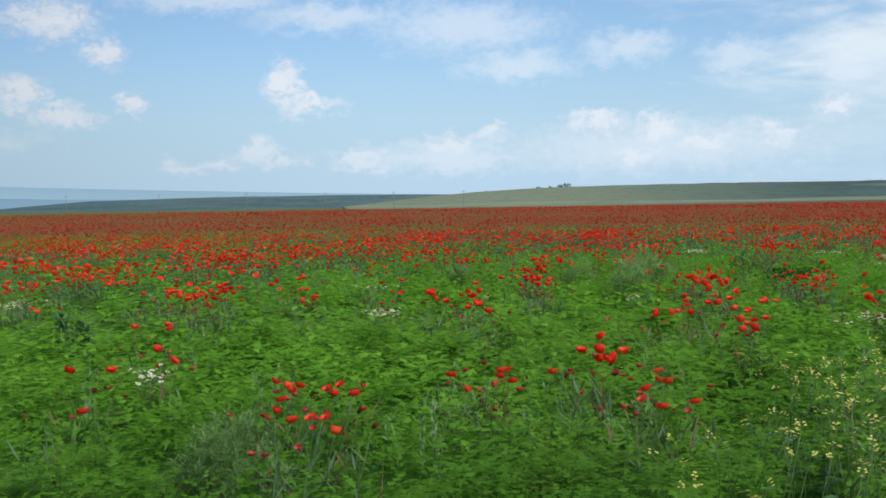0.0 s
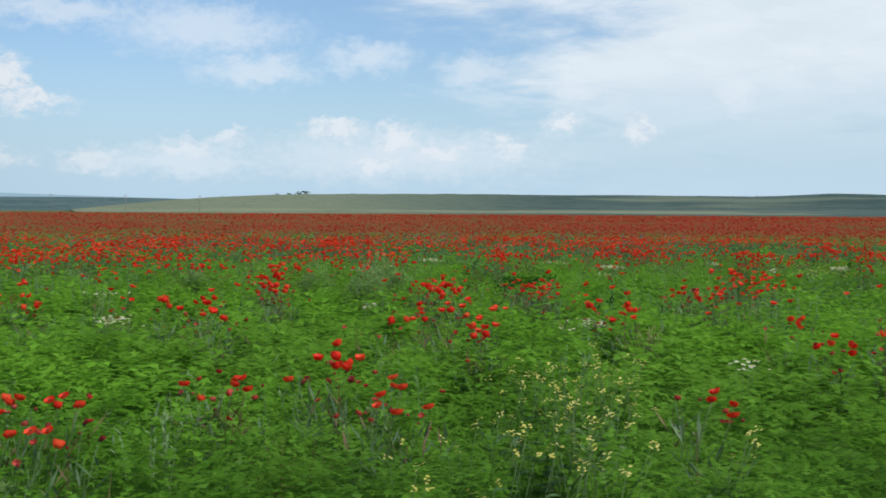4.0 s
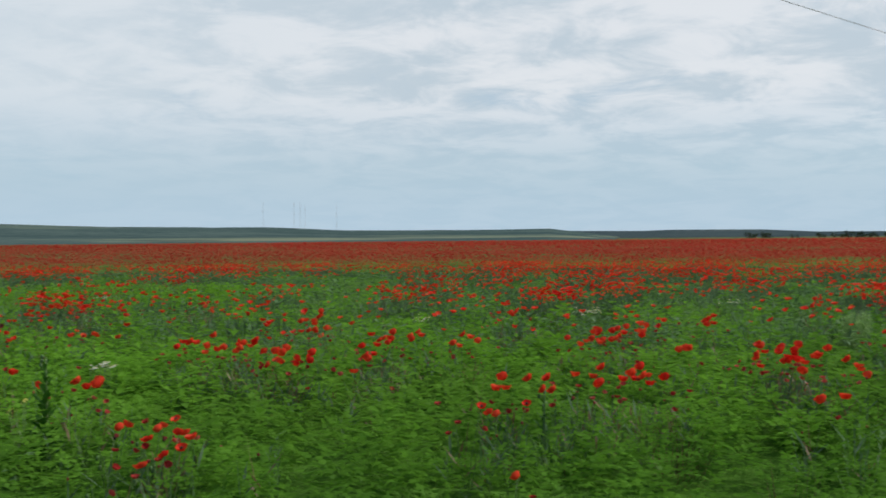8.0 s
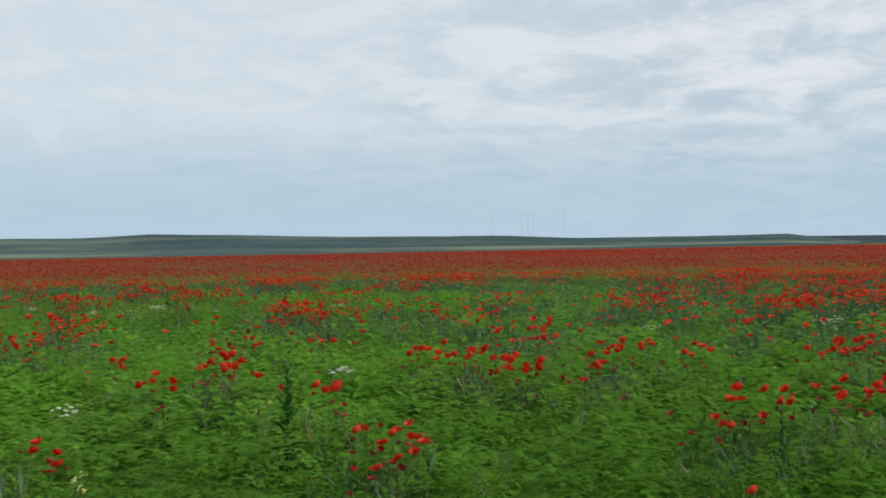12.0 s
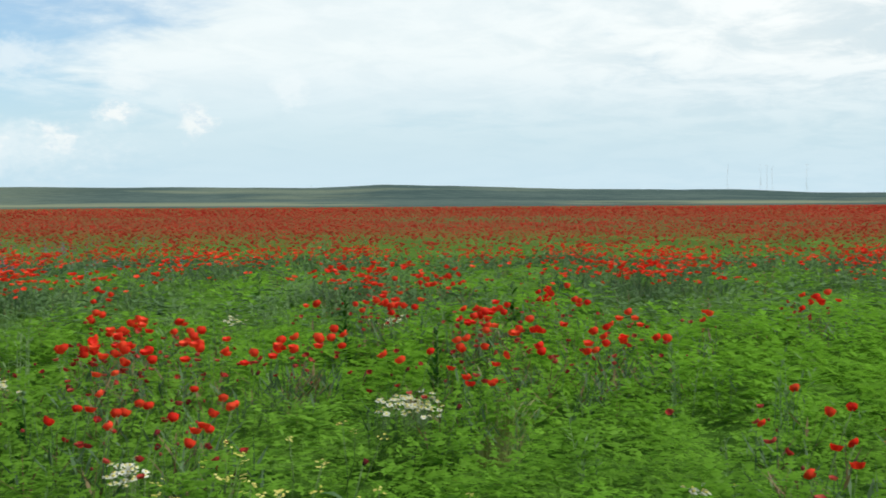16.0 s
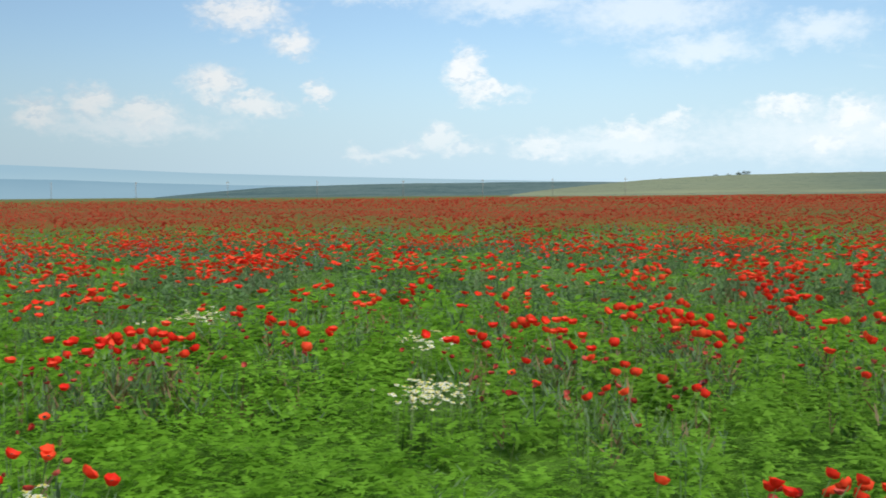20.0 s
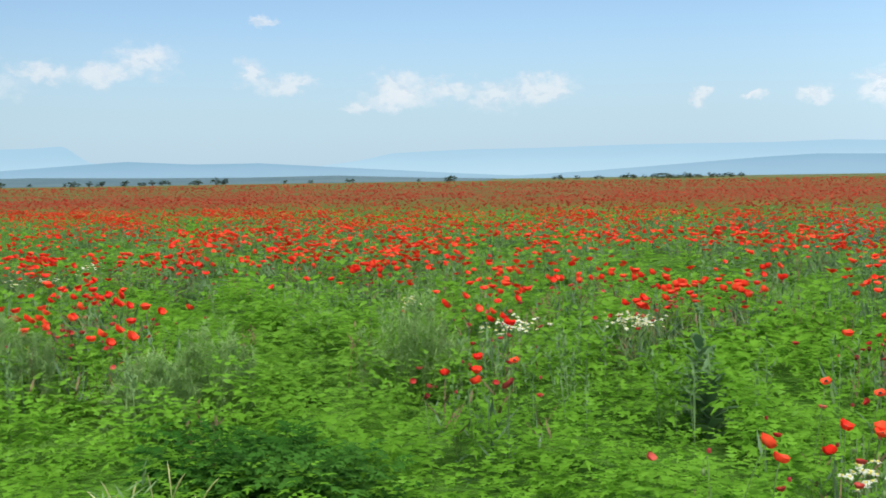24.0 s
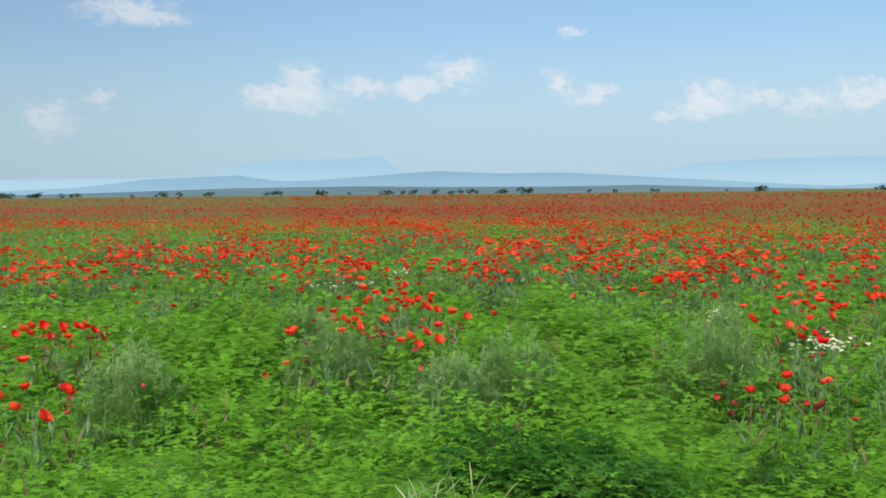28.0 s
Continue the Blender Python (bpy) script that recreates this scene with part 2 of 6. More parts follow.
PETAL_OLD = leaf_material("faded_poppy_petals", (0.22, 0.018, 0.022), (0.44, 0.06, 0.06), 0.35, 2.0, 0.03)
HEART = matt_material("poppy_heart", (0.012, 0.010, 0.014), (0.05, 0.06, 0.03), 300, 0.8, 0.3)
WHITE = leaf_material("chamomile_petals", (0.58, 0.60, 0.50), (0.76, 0.77, 0.70), 0.3, 3.0)
YELLOW = leaf_material("yellow_petals", (0.70, 0.64, 0.15), (0.82, 0.77, 0.30), 0.3, 3.0)
VIOLET = leaf_material("violet_florets", (0.14, 0.12, 0.27), (0.27, 0.24, 0.42), 0.3, 3.0)
STRAW = leaf_material("dry_straw", (0.40, 0.41, 0.17), (0.60, 0.60, 0.32), 0.3, 3.0)
RUST = leaf_material("rusty_stalks", (0.13, 0.095, 0.045), (0.25, 0.18, 0.085), 0.3, 3.0)
CROWN = leaf_material("tree_leaves", (0.018, 0.04, 0.012), (0.05, 0.085, 0.028), 0.25, 0.4)
BARK = matt_material("bark", (0.06, 0.045, 0.035), (0.14, 0.11, 0.085), 8, 0.9, 0.4)
POLE_WOOD = matt_material("pole_wood", (0.17, 0.16, 0.15), (0.28, 0.26, 0.24), 6, 0.9, 0.3, (4, 4, 0.4))
# lightened to paint haze over the far masts; near pole fittings share it
STEEL = matt_material("galvanised_steel", (0.40, 0.43, 0.46), (0.52, 0.55, 0.58), 3, 0.5, 0.05)
PORCELAIN = matt_material("porcelain", (0.30, 0.17, 0.11), (0.38, 0.23, 0.15), 20, 0.3, 0.0)
WIRE = matt_material("wire_metal", (0.28, 0.28, 0.29), (0.38, 0.38, 0.39), 5, 0.5, 0.0)


def cover_material():
    """The far crop seen from the side: leaf tops, and beyond walking distance the flower heads melt into it."""
    m, N = material("far_field_cover")
    pos = N.put("NewGeometry").outputs["Position"]
    part = N.put("SeparateXYZ")
    N.join(pos, part.inputs[0])
    flat = N.put("CombineXYZ")
    N.join(part.outputs[0], flat.inputs[0]), N.join(part.outputs[1], flat.inputs[1])
    at = flat.outputs[0]
    leaf = N.noise(at, 7.0, 4.0, 0.7)
    patch = N.noise(at, 0.35, 4.0)
    green = N.mix(N.step(N.math("ADD", N.math("MULTIPLY", leaf, 0.6), N.math("MULTIPLY", patch, 0.5)), 0.36, 0.72), (0.042, 0.105, 0.016), (0.110, 0.235, 0.036))
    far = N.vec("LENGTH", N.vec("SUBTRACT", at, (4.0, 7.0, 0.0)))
    # green turns grey-olive with distance from the middle of the stands
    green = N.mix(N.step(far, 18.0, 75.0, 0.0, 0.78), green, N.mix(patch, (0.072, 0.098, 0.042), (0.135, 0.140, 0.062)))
    heads = N.noise(at, 9.0, 2.0, 0.5)
    drift = N.noise(N.vec("MULTIPLY", at, (1.0, 1.0, 1.0)), 0.045, 5.0, 0.6)
    left = N.step(part.outputs[0], -40.0, -190.0)
    many = N.math("MULTIPLY", N.step(far, 22.0, 65.0), N.step(N.math("SUBTRACT", drift, N.math("MULTIPLY", left, 0.24)), 0.36, 0.52, 0.35, 1.0))
    thick = N.step(N.math("SUBTRACT", part.outputs[0], N.math("MULTIPLY", part.outputs[1], 0.6)), 15.0, 80.0, 0.21, 0.27)
    red = N.step(N.math("ADD", heads, N.math("MULTIPLY", many, thick)), 0.62, 0.74)
    red = N.math("MULTIPLY", red, N.step(many, 0.02, 0.25))
    # the heads here are a darker, duller red than the petals
    col = N.mix(red, green, N.mix(N.noise(at, 3.0, 2.0), (0.21, 0.032, 0.022), (0.34, 0.055, 0.034)))
    out = N.put("BsdfDiffuse")
    N.join(col, out.inputs["Color"])
    b = N.put("Bump")
    b.inputs["Strength"].default_value, b.inputs["Distance"].default_value = 0.8, 0.15
    N.join(leaf, b.inputs["Height"]), N.join(b.outputs[0], out.inputs["Normal"])
    N.join(out.outputs[0], N.put("OutputMaterial").inputs[0])
    return m


def land_material(name, low, high, pale, scale, grazed=False):
    """Grazing land on the hills: grass in bands, pale stubble, darker gullies; haze is mixed into the colours passed
    in.
    """
    m, N = material(name)
    pos = N.put("NewGeometry").outputs["Position"]
    bands = N.noise(N.vec("MULTIPLY", pos, (1.0, 1.0, 7.0)), scale, 5.0, 0.6, 0.5)
    tufts = N.noise(pos, scale * 14, 4.0, 0.6)
    col = N.mix(N.step(N.math("ADD", bands, N.math("MULTIPLY", tufts, 0.75)), 0.68, 1.0), low, high)
    part = N.put("SeparateXYZ")
    N.join(pos, part.inputs[0])
    flank = N.math("ADD", N.math("DIVIDE", part.outputs[0], N.math("MAXIMUM", part.outputs[1], 50.0)), N.math("MULTIPLY", N.math("SUBTRACT", bands, 0.5), 0.25))
    strips = N.step(N.noise(N.vec("MULTIPLY", pos, (1.0, 1.0, 12.0)), scale * 0.6, 3.0, 0.5), 0.55, 0.7)
    # mixed towards the pale colour on the left flank, with a ragged edge
    dry = N.step(flank, 0.32, 0.02, 0.0, 0.72) if grazed else 0.0
    col = N.mix(N.math("MAXIMUM", N.math("MULTIPLY", strips, 0.45), dry), col, pale)
    scrub = N.noise(N.vec("MULTIPLY", pos, (1.0, 1.0, 4.0)), 0.12, 5.0, 0.7)
    col = N.mix(N.step(scrub, 0.50, 0.68, 0.0, 0.55), col, low)
    if grazed:
        strip = N.math("MULTIPLY", N.step(part.outputs[2], 0.6, 1.2), N.step(part.outputs[2], 3.2, 2.0))
        strip = N.math("MULTIPLY", strip, N.step(N.noise(pos, 0.008, 3.0), 0.40, 0.55, 0.0, 0.7))
        col = N.mix(strip, col, pale)
    out = N.put("BsdfDiffuse")
    N.join(col, out.inputs[0])
    N.join(out.outputs[0], N.put("OutputMaterial").inputs[0])
    return m


def haze_glow_material(name, top, foot):
    """Mountains lost in the air: a plain backdrop whose blue haze is painted as a glow of its own."""
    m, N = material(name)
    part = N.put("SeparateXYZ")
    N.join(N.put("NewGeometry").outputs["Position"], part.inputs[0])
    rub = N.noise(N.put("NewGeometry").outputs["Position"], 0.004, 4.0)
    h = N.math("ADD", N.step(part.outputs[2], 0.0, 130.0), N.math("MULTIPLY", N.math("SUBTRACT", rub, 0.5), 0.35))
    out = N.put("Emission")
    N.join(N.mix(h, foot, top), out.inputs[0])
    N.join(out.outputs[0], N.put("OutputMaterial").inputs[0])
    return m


SOIL = matt_material("soil", (0.03, 0.024, 0.016), (0.085, 0.068, 0.045), 6, 0.95, 0.6)
COVER = cover_material()
MEADOW = matt_material("meadow", (0.08, 0.10, 0.045), (0.15, 0.16, 0.08), 0.05, 0.95, 0.0, gleam=0.0)
# grass and wood colours shifted to blue-grey: air haze painted in
HAZY_HILL = land_material("hazy_hill_grass", (0.080, 0.132, 0.158), (0.112, 0.166, 0.184), (0.14, 0.19, 0.19), 0.006)
HAZY_HILL_PALE = land_material("hazy_pale_hill_grass", (0.048, 0.080, 0.080), (0.088, 0.126, 0.116), (0.225, 0.255, 0.165), 0.006, True)
HAZY_HILL_GREEN = land_material("hazy_far_hill_grass", (0.058, 0.100, 0.110), (0.098, 0.146, 0.148), (0.13, 0.175, 0.165), 0.006)
HAZY_HILL_BLUE = land_material("hazy_wooded_hill", (0.035, 0.055, 0.065), (0.06, 0.085, 0.09), (0.13, 0.15, 0.14), 0.006)
FAR_HAZE_BLUE = haze_glow_material("blue_haze_glow", (0.15, 0.30, 0.43), (0.27, 0.43, 0.55))
FAR_HAZE_PALE = haze_glow_material("pale_haze_glow", (0.31, 0.485, 0.615), (0.385, 0.555, 0.66))


# ---- mesh helpers ----
def mesh_object(name, verts, faces, mats, parent=None, slots=None, smooth=False):
    """One mesh object from an array of points and one of triangles or quads."""
    verts, faces = np.asarray(verts, np.float32), np.asarray(faces, np.int32)
    me = bpy.data.meshes.new(name)
    k = faces.shape[1]
    me.vertices.add(len(verts)), me.loops.add(faces.size), me.polygons.add(len(faces))
    me.vertices.foreach_set("co", verts.ravel())
    me.loops.foreach_set("vertex_index", faces.ravel())
    me.polygons.foreach_set("loop_start", np.arange(len(faces), dtype=np.int32) * k)
    for m in mats if isinstance(mats, (list, tuple)) else [mats]:
        me.materials.append(m)
    if slots is not None:
        me.polygons.foreach_set("material_index", np.asarray(slots, np.int32))
    me.polygons.foreach_set("use_smooth", np.full(len(faces), smooth))
    me.update(calc_edges=True)
    ob = new(name, me)
    if parent:
        ob.parent = parent
    return ob


def part(name, shape, mat, parent, label="", smooth=True):
    ob = mesh_object(name, shape[0], shape[1], mat, parent, None, smooth)
    if label:
        ob["label"] = label
    return ob


def merged(shapes):
    """Joins (points, faces) pairs."""
    vs, fs, n = [], [], 0
    for v, f in shapes:
        vs.append(np.asarray(v, float)), fs.append(np.asarray(f) + n)
        n += len(v)
    return np.concatenate(vs), np.concatenate(fs)


def tube(points, radii, sides=5):
    """A tube of quads, as triangles, along a line of points."""
    pts = [Vector(p) for p in points]
    v, f = [], []
    for i, p in enumerate(pts):
        d = (pts[min(i + 1, len(pts) - 1)] - pts[max(i - 1, 0)]).normalized()
        a = d.orthogonal().normalized() if i == 0 else (a - d * a.dot(d)).normalized()
        b = d.cross(a)
        for k in range(sides):
            w = 2 * math.pi * k / sides
            v.append(p + (a * math.cos(w) + b * math.sin(w)) * radii[i])
    for i in range(len(pts) - 1):
        for k in range(sides):
            p, q = i * sides + k, i * sides + (k + 1) % sides
            f += [(p, q, q + sides), (p, q + sides, p + sides)]
    top, low = len(v), len(v) + 1
    v += [pts[-1], pts[0]]
    n = (len(pts) - 1) * sides
    for k in range(sides):
        f += [(n + k, n + (k + 1) % sides, top), ((k + 1) % sides, k, low)]
    return np.array([tuple(p) for p in v]), np.array(f)


def diamond(base, tip, width, lift=0.0):
    """A narrow leaf blade of two triangles, folded along its middle."""
    base, tip = Vector(base), Vector(tip)
    d = tip - base
    side = d.cross(Vector((0, 0, 1)))
    side = (side if side.length > 1e-6 else Vector((1, 0, 0))).normalized() * width / 2
    mid = base + d * 0.42 + Vector((0, 0, lift))
    return [base, mid + side, tip, mid - side], [(0, 1, 2), (0, 2, 3)]


def scatter(templates, places, turns, sizes, leans=None, rng=None):
    """Many copies of a few templates joined into one set of points and triangles. leans: tilt (x, y) of each copy."""
    vs, fs, n = [], [], 0
    pick = np.arange(len(places)) % len(templates)
    for k, (tv, tf) in enumerate(templates):
        me = pick == k
        p, t, s = places[me], turns[me], sizes[me]
        c, w = np.cos(t)[:, None], np.sin(t)[:, None]
        x, y, z = tv[None, :, 0], tv[None, :, 1], tv[None, :, 2]
        out = np.stack([(c * x - w * y) * s[:, None], (w * x + c * y) * s[:, None], z * s[:, None]], -1)
        if leans is not None:
            out[..., :2] += leans[me][:, None, :] * out[..., 2:3]
        out += p[:, None, :]
        vs.append(out.reshape(-1, 3))
        fs.append((tf[None] + (np.arange(me.sum()) * len(tv))[:, None, None]).reshape(-1, tf.shape[1]) + n)
        n += me.sum() * len(tv)
    return np.concatenate(vs), np.concatenate(fs)


STAND_A, STAND_B = np.array([0.1, -0.1]), np.array([8.1, 14.0])


def azimuth(p, eye):
    return np.degrees(np.arctan2(-(p[:, 0] - eye[0]), p[:, 1] - eye[1]))


def away(p, eye):
    return np.hypot(p[:, 0] - eye[0], p[:, 1] - eye[1])


def fast_noise(p, size, seed=0, waves=14):
    """Smooth random field for many points at once."""
    g = np.random.RandomState(100 + seed)
    ang, ph, fr = g.rand(waves) * 6.283, g.rand(waves) * 6.283, (0.5 + g.rand(waves) * 1.6) * 6.283 / size
    return sum(np.sin((p[:, 0] * np.cos(a) + p[:, 1] * np.sin(a)) * f + q) for a, f, q in zip(ang, fr, ph)) / math.sqrt(waves / 2)


# ---- ground ----
def ring_sheet(radii, step, height, centre=(4.0, 7.0)):
    """A round sheet: rings of points with a height each."""
    count = int(360 / step)
    a = np.linspace(0, 2 * math.pi, count, endpoint=False)
    r = np.asarray(radii, float)
    p = np.stack([centre[0] + np.outer(r, -np.sin(a)), centre[1] + np.outer(r, np.cos(a))], -1).reshape(-1, 2)
    v = np.concatenate([p, height(p)[:, None]], 1)
    i, k = np.meshgrid(np.arange(len(r) - 1), np.arange(count), indexing="ij")
    j = (k + 1) % count
    q = np.stack([i * count + k, i * count + j, (i + 1) * count + j, (i + 1) * count + k], -1).reshape(-1, 4)
    return v, q[:, ::-1]


v, q = ring_sheet([0.01, 1, 3, 6, 10, 20, 60, 200, 340, 600, 1200, 2500, 4700], 3, lambda p: 0.0 * p[:, 0])
slots = np.repeat([0, 1], [120 * 8, 120 * 4])
tagged(mesh_object("ground", v, q, [SOIL, MEADOW], slots=slots), "dark soil and pale meadow reaching the horizon", "ground", kind="structure")


def cover_height(p):
    d = np.minimum(away(p, STAND_A), away(p, STAND_B))
    rise = np.clip((d - 9.0) / 6.0, 0, 1)
    return 0.09 + 0.26 * rise + (fast_noise(p, 0.9, 1) * 0.03 + fast_noise(p, 4.0, 2) * 0.035) * (0.5 + 0.5 * rise)


radii = np.concatenate([np.arange(0.3, 40, 0.5), 40 * 1.032 ** np.arange(0, 80)])
v, q = ring_sheet(radii, 0.75, cover_height)
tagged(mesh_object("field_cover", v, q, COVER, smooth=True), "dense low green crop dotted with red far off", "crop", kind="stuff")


# ---- hills and mountains ----
def ridge(name, profile, near, far, mat, label, rough=0.12, step=0.25, kind="structure"):
    """A range of hills from (azimuth, crest elevation in degrees), rising from its foot to its crest and falling behind."""
    azs = np.arange(profile[0][0], profile[-1][0] + step / 2, step)
    els = np.interp(azs, [a for a, _ in profile], [e for _, e in profile])
    n = len(azs)
    ts = np.array([0, 0.12, 0.25, 0.4, 0.55, 0.7, 0.82, 0.92, 1.0, 1.12, 1.4])
    v = []
    for t in ts:
        r = near + (far - near) * t
        up = np.where(t <= 1, (3 * min(t, 1) ** 2 - 2 * min(t, 1) ** 3), 1 - 1.2 * (t - 1))
        for a, e in zip(azs, els):
            d = heading(a)
            wob = noise.noise((a * 0.22, t * 2.2, near * 0.01)) * rough + noise.noise((a * 0.8, t * 5, 3.0)) * rough * 0.5
            crest = math.tan(radians(max(e, 0))) * far + 1.4
            z = crest * up * (1 + wob * (1 - abs(2 * t - 1)) * 1.2) if t <= 1 else crest * up
            v.append((4 + d.x * r, 7 + d.y * r, max(float(z), -0.5) if t > 0 else -0.3))
    i, k = np.meshgrid(np.arange(len(ts) - 1), np.arange(n - 1), indexing="ij")
    q = np.stack([i * n + k, i * n + k + 1, (i + 1) * n + k + 1, (i + 1) * n + k], -1).reshape(-1, 4)
    return tagged(mesh_object(name, v, q, mat, smooth=True), label, "hill", kind=kind)


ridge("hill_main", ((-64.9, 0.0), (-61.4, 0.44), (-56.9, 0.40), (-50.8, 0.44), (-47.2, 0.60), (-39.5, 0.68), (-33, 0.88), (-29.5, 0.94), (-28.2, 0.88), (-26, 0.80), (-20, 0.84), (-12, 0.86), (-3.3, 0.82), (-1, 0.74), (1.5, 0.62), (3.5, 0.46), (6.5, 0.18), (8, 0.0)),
      410, 1300, HAZY_HILL_PALE, "long grassy hill with pale stubble strips and gullies behind the field")
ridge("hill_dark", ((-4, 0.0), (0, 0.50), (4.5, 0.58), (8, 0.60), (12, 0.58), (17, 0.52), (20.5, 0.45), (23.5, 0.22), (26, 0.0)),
      1350, 1900, HAZY_HILL_GREEN, "darker green hill behind the grassy one", 0.25)
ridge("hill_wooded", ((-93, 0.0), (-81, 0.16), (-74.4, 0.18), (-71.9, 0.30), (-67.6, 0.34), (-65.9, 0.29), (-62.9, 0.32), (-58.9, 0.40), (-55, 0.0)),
      1350, 1800, HAZY_HILL_BLUE, "dark wooded plateau on the horizon")
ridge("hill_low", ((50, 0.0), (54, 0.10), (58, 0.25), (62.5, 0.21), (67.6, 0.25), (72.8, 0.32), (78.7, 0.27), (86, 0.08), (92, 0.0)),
      700, 1500, HAZY_HILL, "low grassy rise behind the tree line")
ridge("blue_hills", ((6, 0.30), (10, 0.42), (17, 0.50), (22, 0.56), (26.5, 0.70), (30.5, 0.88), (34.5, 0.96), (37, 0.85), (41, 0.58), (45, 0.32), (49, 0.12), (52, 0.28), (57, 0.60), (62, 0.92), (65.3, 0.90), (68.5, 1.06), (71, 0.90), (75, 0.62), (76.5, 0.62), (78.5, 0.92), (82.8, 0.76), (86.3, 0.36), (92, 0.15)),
      2900, 3500, FAR_HAZE_BLUE, "blue hills far behind the field, haze painted as a glow", 0.02, kind="backdrop")
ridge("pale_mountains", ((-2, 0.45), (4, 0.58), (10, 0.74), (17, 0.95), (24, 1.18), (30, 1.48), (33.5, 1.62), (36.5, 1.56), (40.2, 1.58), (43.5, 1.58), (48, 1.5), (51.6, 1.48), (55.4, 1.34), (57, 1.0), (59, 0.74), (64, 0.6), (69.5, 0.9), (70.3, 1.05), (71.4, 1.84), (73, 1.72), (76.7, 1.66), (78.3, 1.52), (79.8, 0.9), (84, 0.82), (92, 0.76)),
      3900, 4400, FAR_HAZE_PALE, "pale blue mountains with haze painted as a glow", 0.02, kind="backdrop")


# ---- leaf templates ----
rng = np.random.RandomState(7)


def pinnate(base, out, length, width, droop, pairs=4, slim=0.34):
    """A feathery leaf: pairs of narrow pointed leaflets along a drooping axis, swept towards its tip."""
    base, out = Vector(base), Vector(out).normalized()
    side = out.cross(Vector((0, 0, 1))).normalized()
    up = side.cross(out)
    shapes = []
    axis = lambda s: base + out * (length * s) + up * (length * (0.30 * s - droop * s * s))
    for i in range(pairs):
        s = 0.16 + 0.66 * i / max(1, pairs - 1)
        reach = width * (0.55 + 0.6 * math.sin(math.pi * min(0.15 + s * 0.95, 1)))
        for sgn in (-1, 1):
            tip = axis(s) + side * sgn * reach + out * reach * 1.15 - up * reach * 0.15
            shapes.append(diamond(axis(s), tip, reach * slim, 0.003))
    shapes.append(diamond(axis(0.72), axis(1.12), width * 0.42, 0.003))
    return merged(shapes)


def lobed_leaf(base, out, length, width, droop, lobes=2):
    """A soft lobed leaf lying nearly flat: pointed lobes on both sides of a drooping midrib."""
    base, out = Vector(base), Vector(out).normalized()
    side = out.cross(Vector((0, 0, 1))).normalized()
    up = side.cross(out)
    at = lambda s, w: base + out * (length * s) + side * w - up * (length * droop * s * s + 0.14 * abs(w))
    if not lobes:
        v = [base, at(0.62, -width), at(0.55, -width * 0.26), at(1.0, 0), at(0.55, width * 0.26), at(0.62, width)]
        return np.array([tuple(p) for p in v]), np.array([(0, 1, 2), (0, 2, 3), (0, 3, 4), (0, 4, 5)])[:, ::-1]
    spine = [at(0.75 * k / lobes, 0) for k in range(lobes + 1)] + [at(1.0, 0)]
    v, f = list(spine), []
    for sgn in (-1, 1):
        for k in range(lobes):
            s = 0.75 * k / lobes
            wide = width * (1.0 - 0.25 * k / lobes) * sgn
            v += [at(s + 0.42 / lobes + 0.08, wide), at(s + 0.58 / lobes + 0.03, wide * 0.24)]
            a = len(v) - 2
            f += [(k, a, a + 1)[::sgn], (k, a + 1, k + 1)[::sgn]]
        v.append(at(0.86, 0.16 * width * sgn))
        f += [(lobes, len(v) - 2, len(v) - 1)[::sgn], (lobes, len(v) - 1, lobes + 1)[::sgn]]
    return np.array([tuple(p) for p in v]), np.array(f)


def crop_plant(leaves, height, lobes, seed, length=0.09, width=0.03):
    """One plant: tiers of flat leaves, widest below and small at the tip, swept towards +x by the wind."""
    g = random.Random(seed)
    shapes = []
    for i in range(leaves):
        s = (i + 0.5) / leaves
        w = i * 2.4 + g.uniform(-0.5, 0.5)
        c, q = math.cos(w) + 0.3, math.sin(w)
        off = 0.06 * (1 - s) + 0.008
        size = length * (1.15 - 0.45 * s) * g.uniform(0.8, 1.2)
        z = height * (0.62 + 0.38 * s) + g.uniform(-0.015, 0.015)
        shapes.append(lobed_leaf((off * c, off * q, z), (c, q, 0.06 + 0.70 * s + g.uniform(-0.15, 0.25)), size, size * width / length, g.uniform(0.22, 0.60), lobes))
    return merged(shapes)


def spread(radius_in, radius_out, eye, a0, a1, per_m2):
    area = math.pi * (radius_out ** 2 - radius_in ** 2) * (a1 - a0) / 360
    n = int(area * per_m2)
    r = np.sqrt(rng.rand(n) * (radius_out ** 2 - radius_in ** 2) + radius_in ** 2)
    a = np.radians(a0 + (a1 - a0) * rng.rand(n))
    return np.stack([eye[0] - r * np.sin(a), eye[1] + r * np.cos(a), 0 * r], -1)


WIND = np.array([0.45, -0.28])


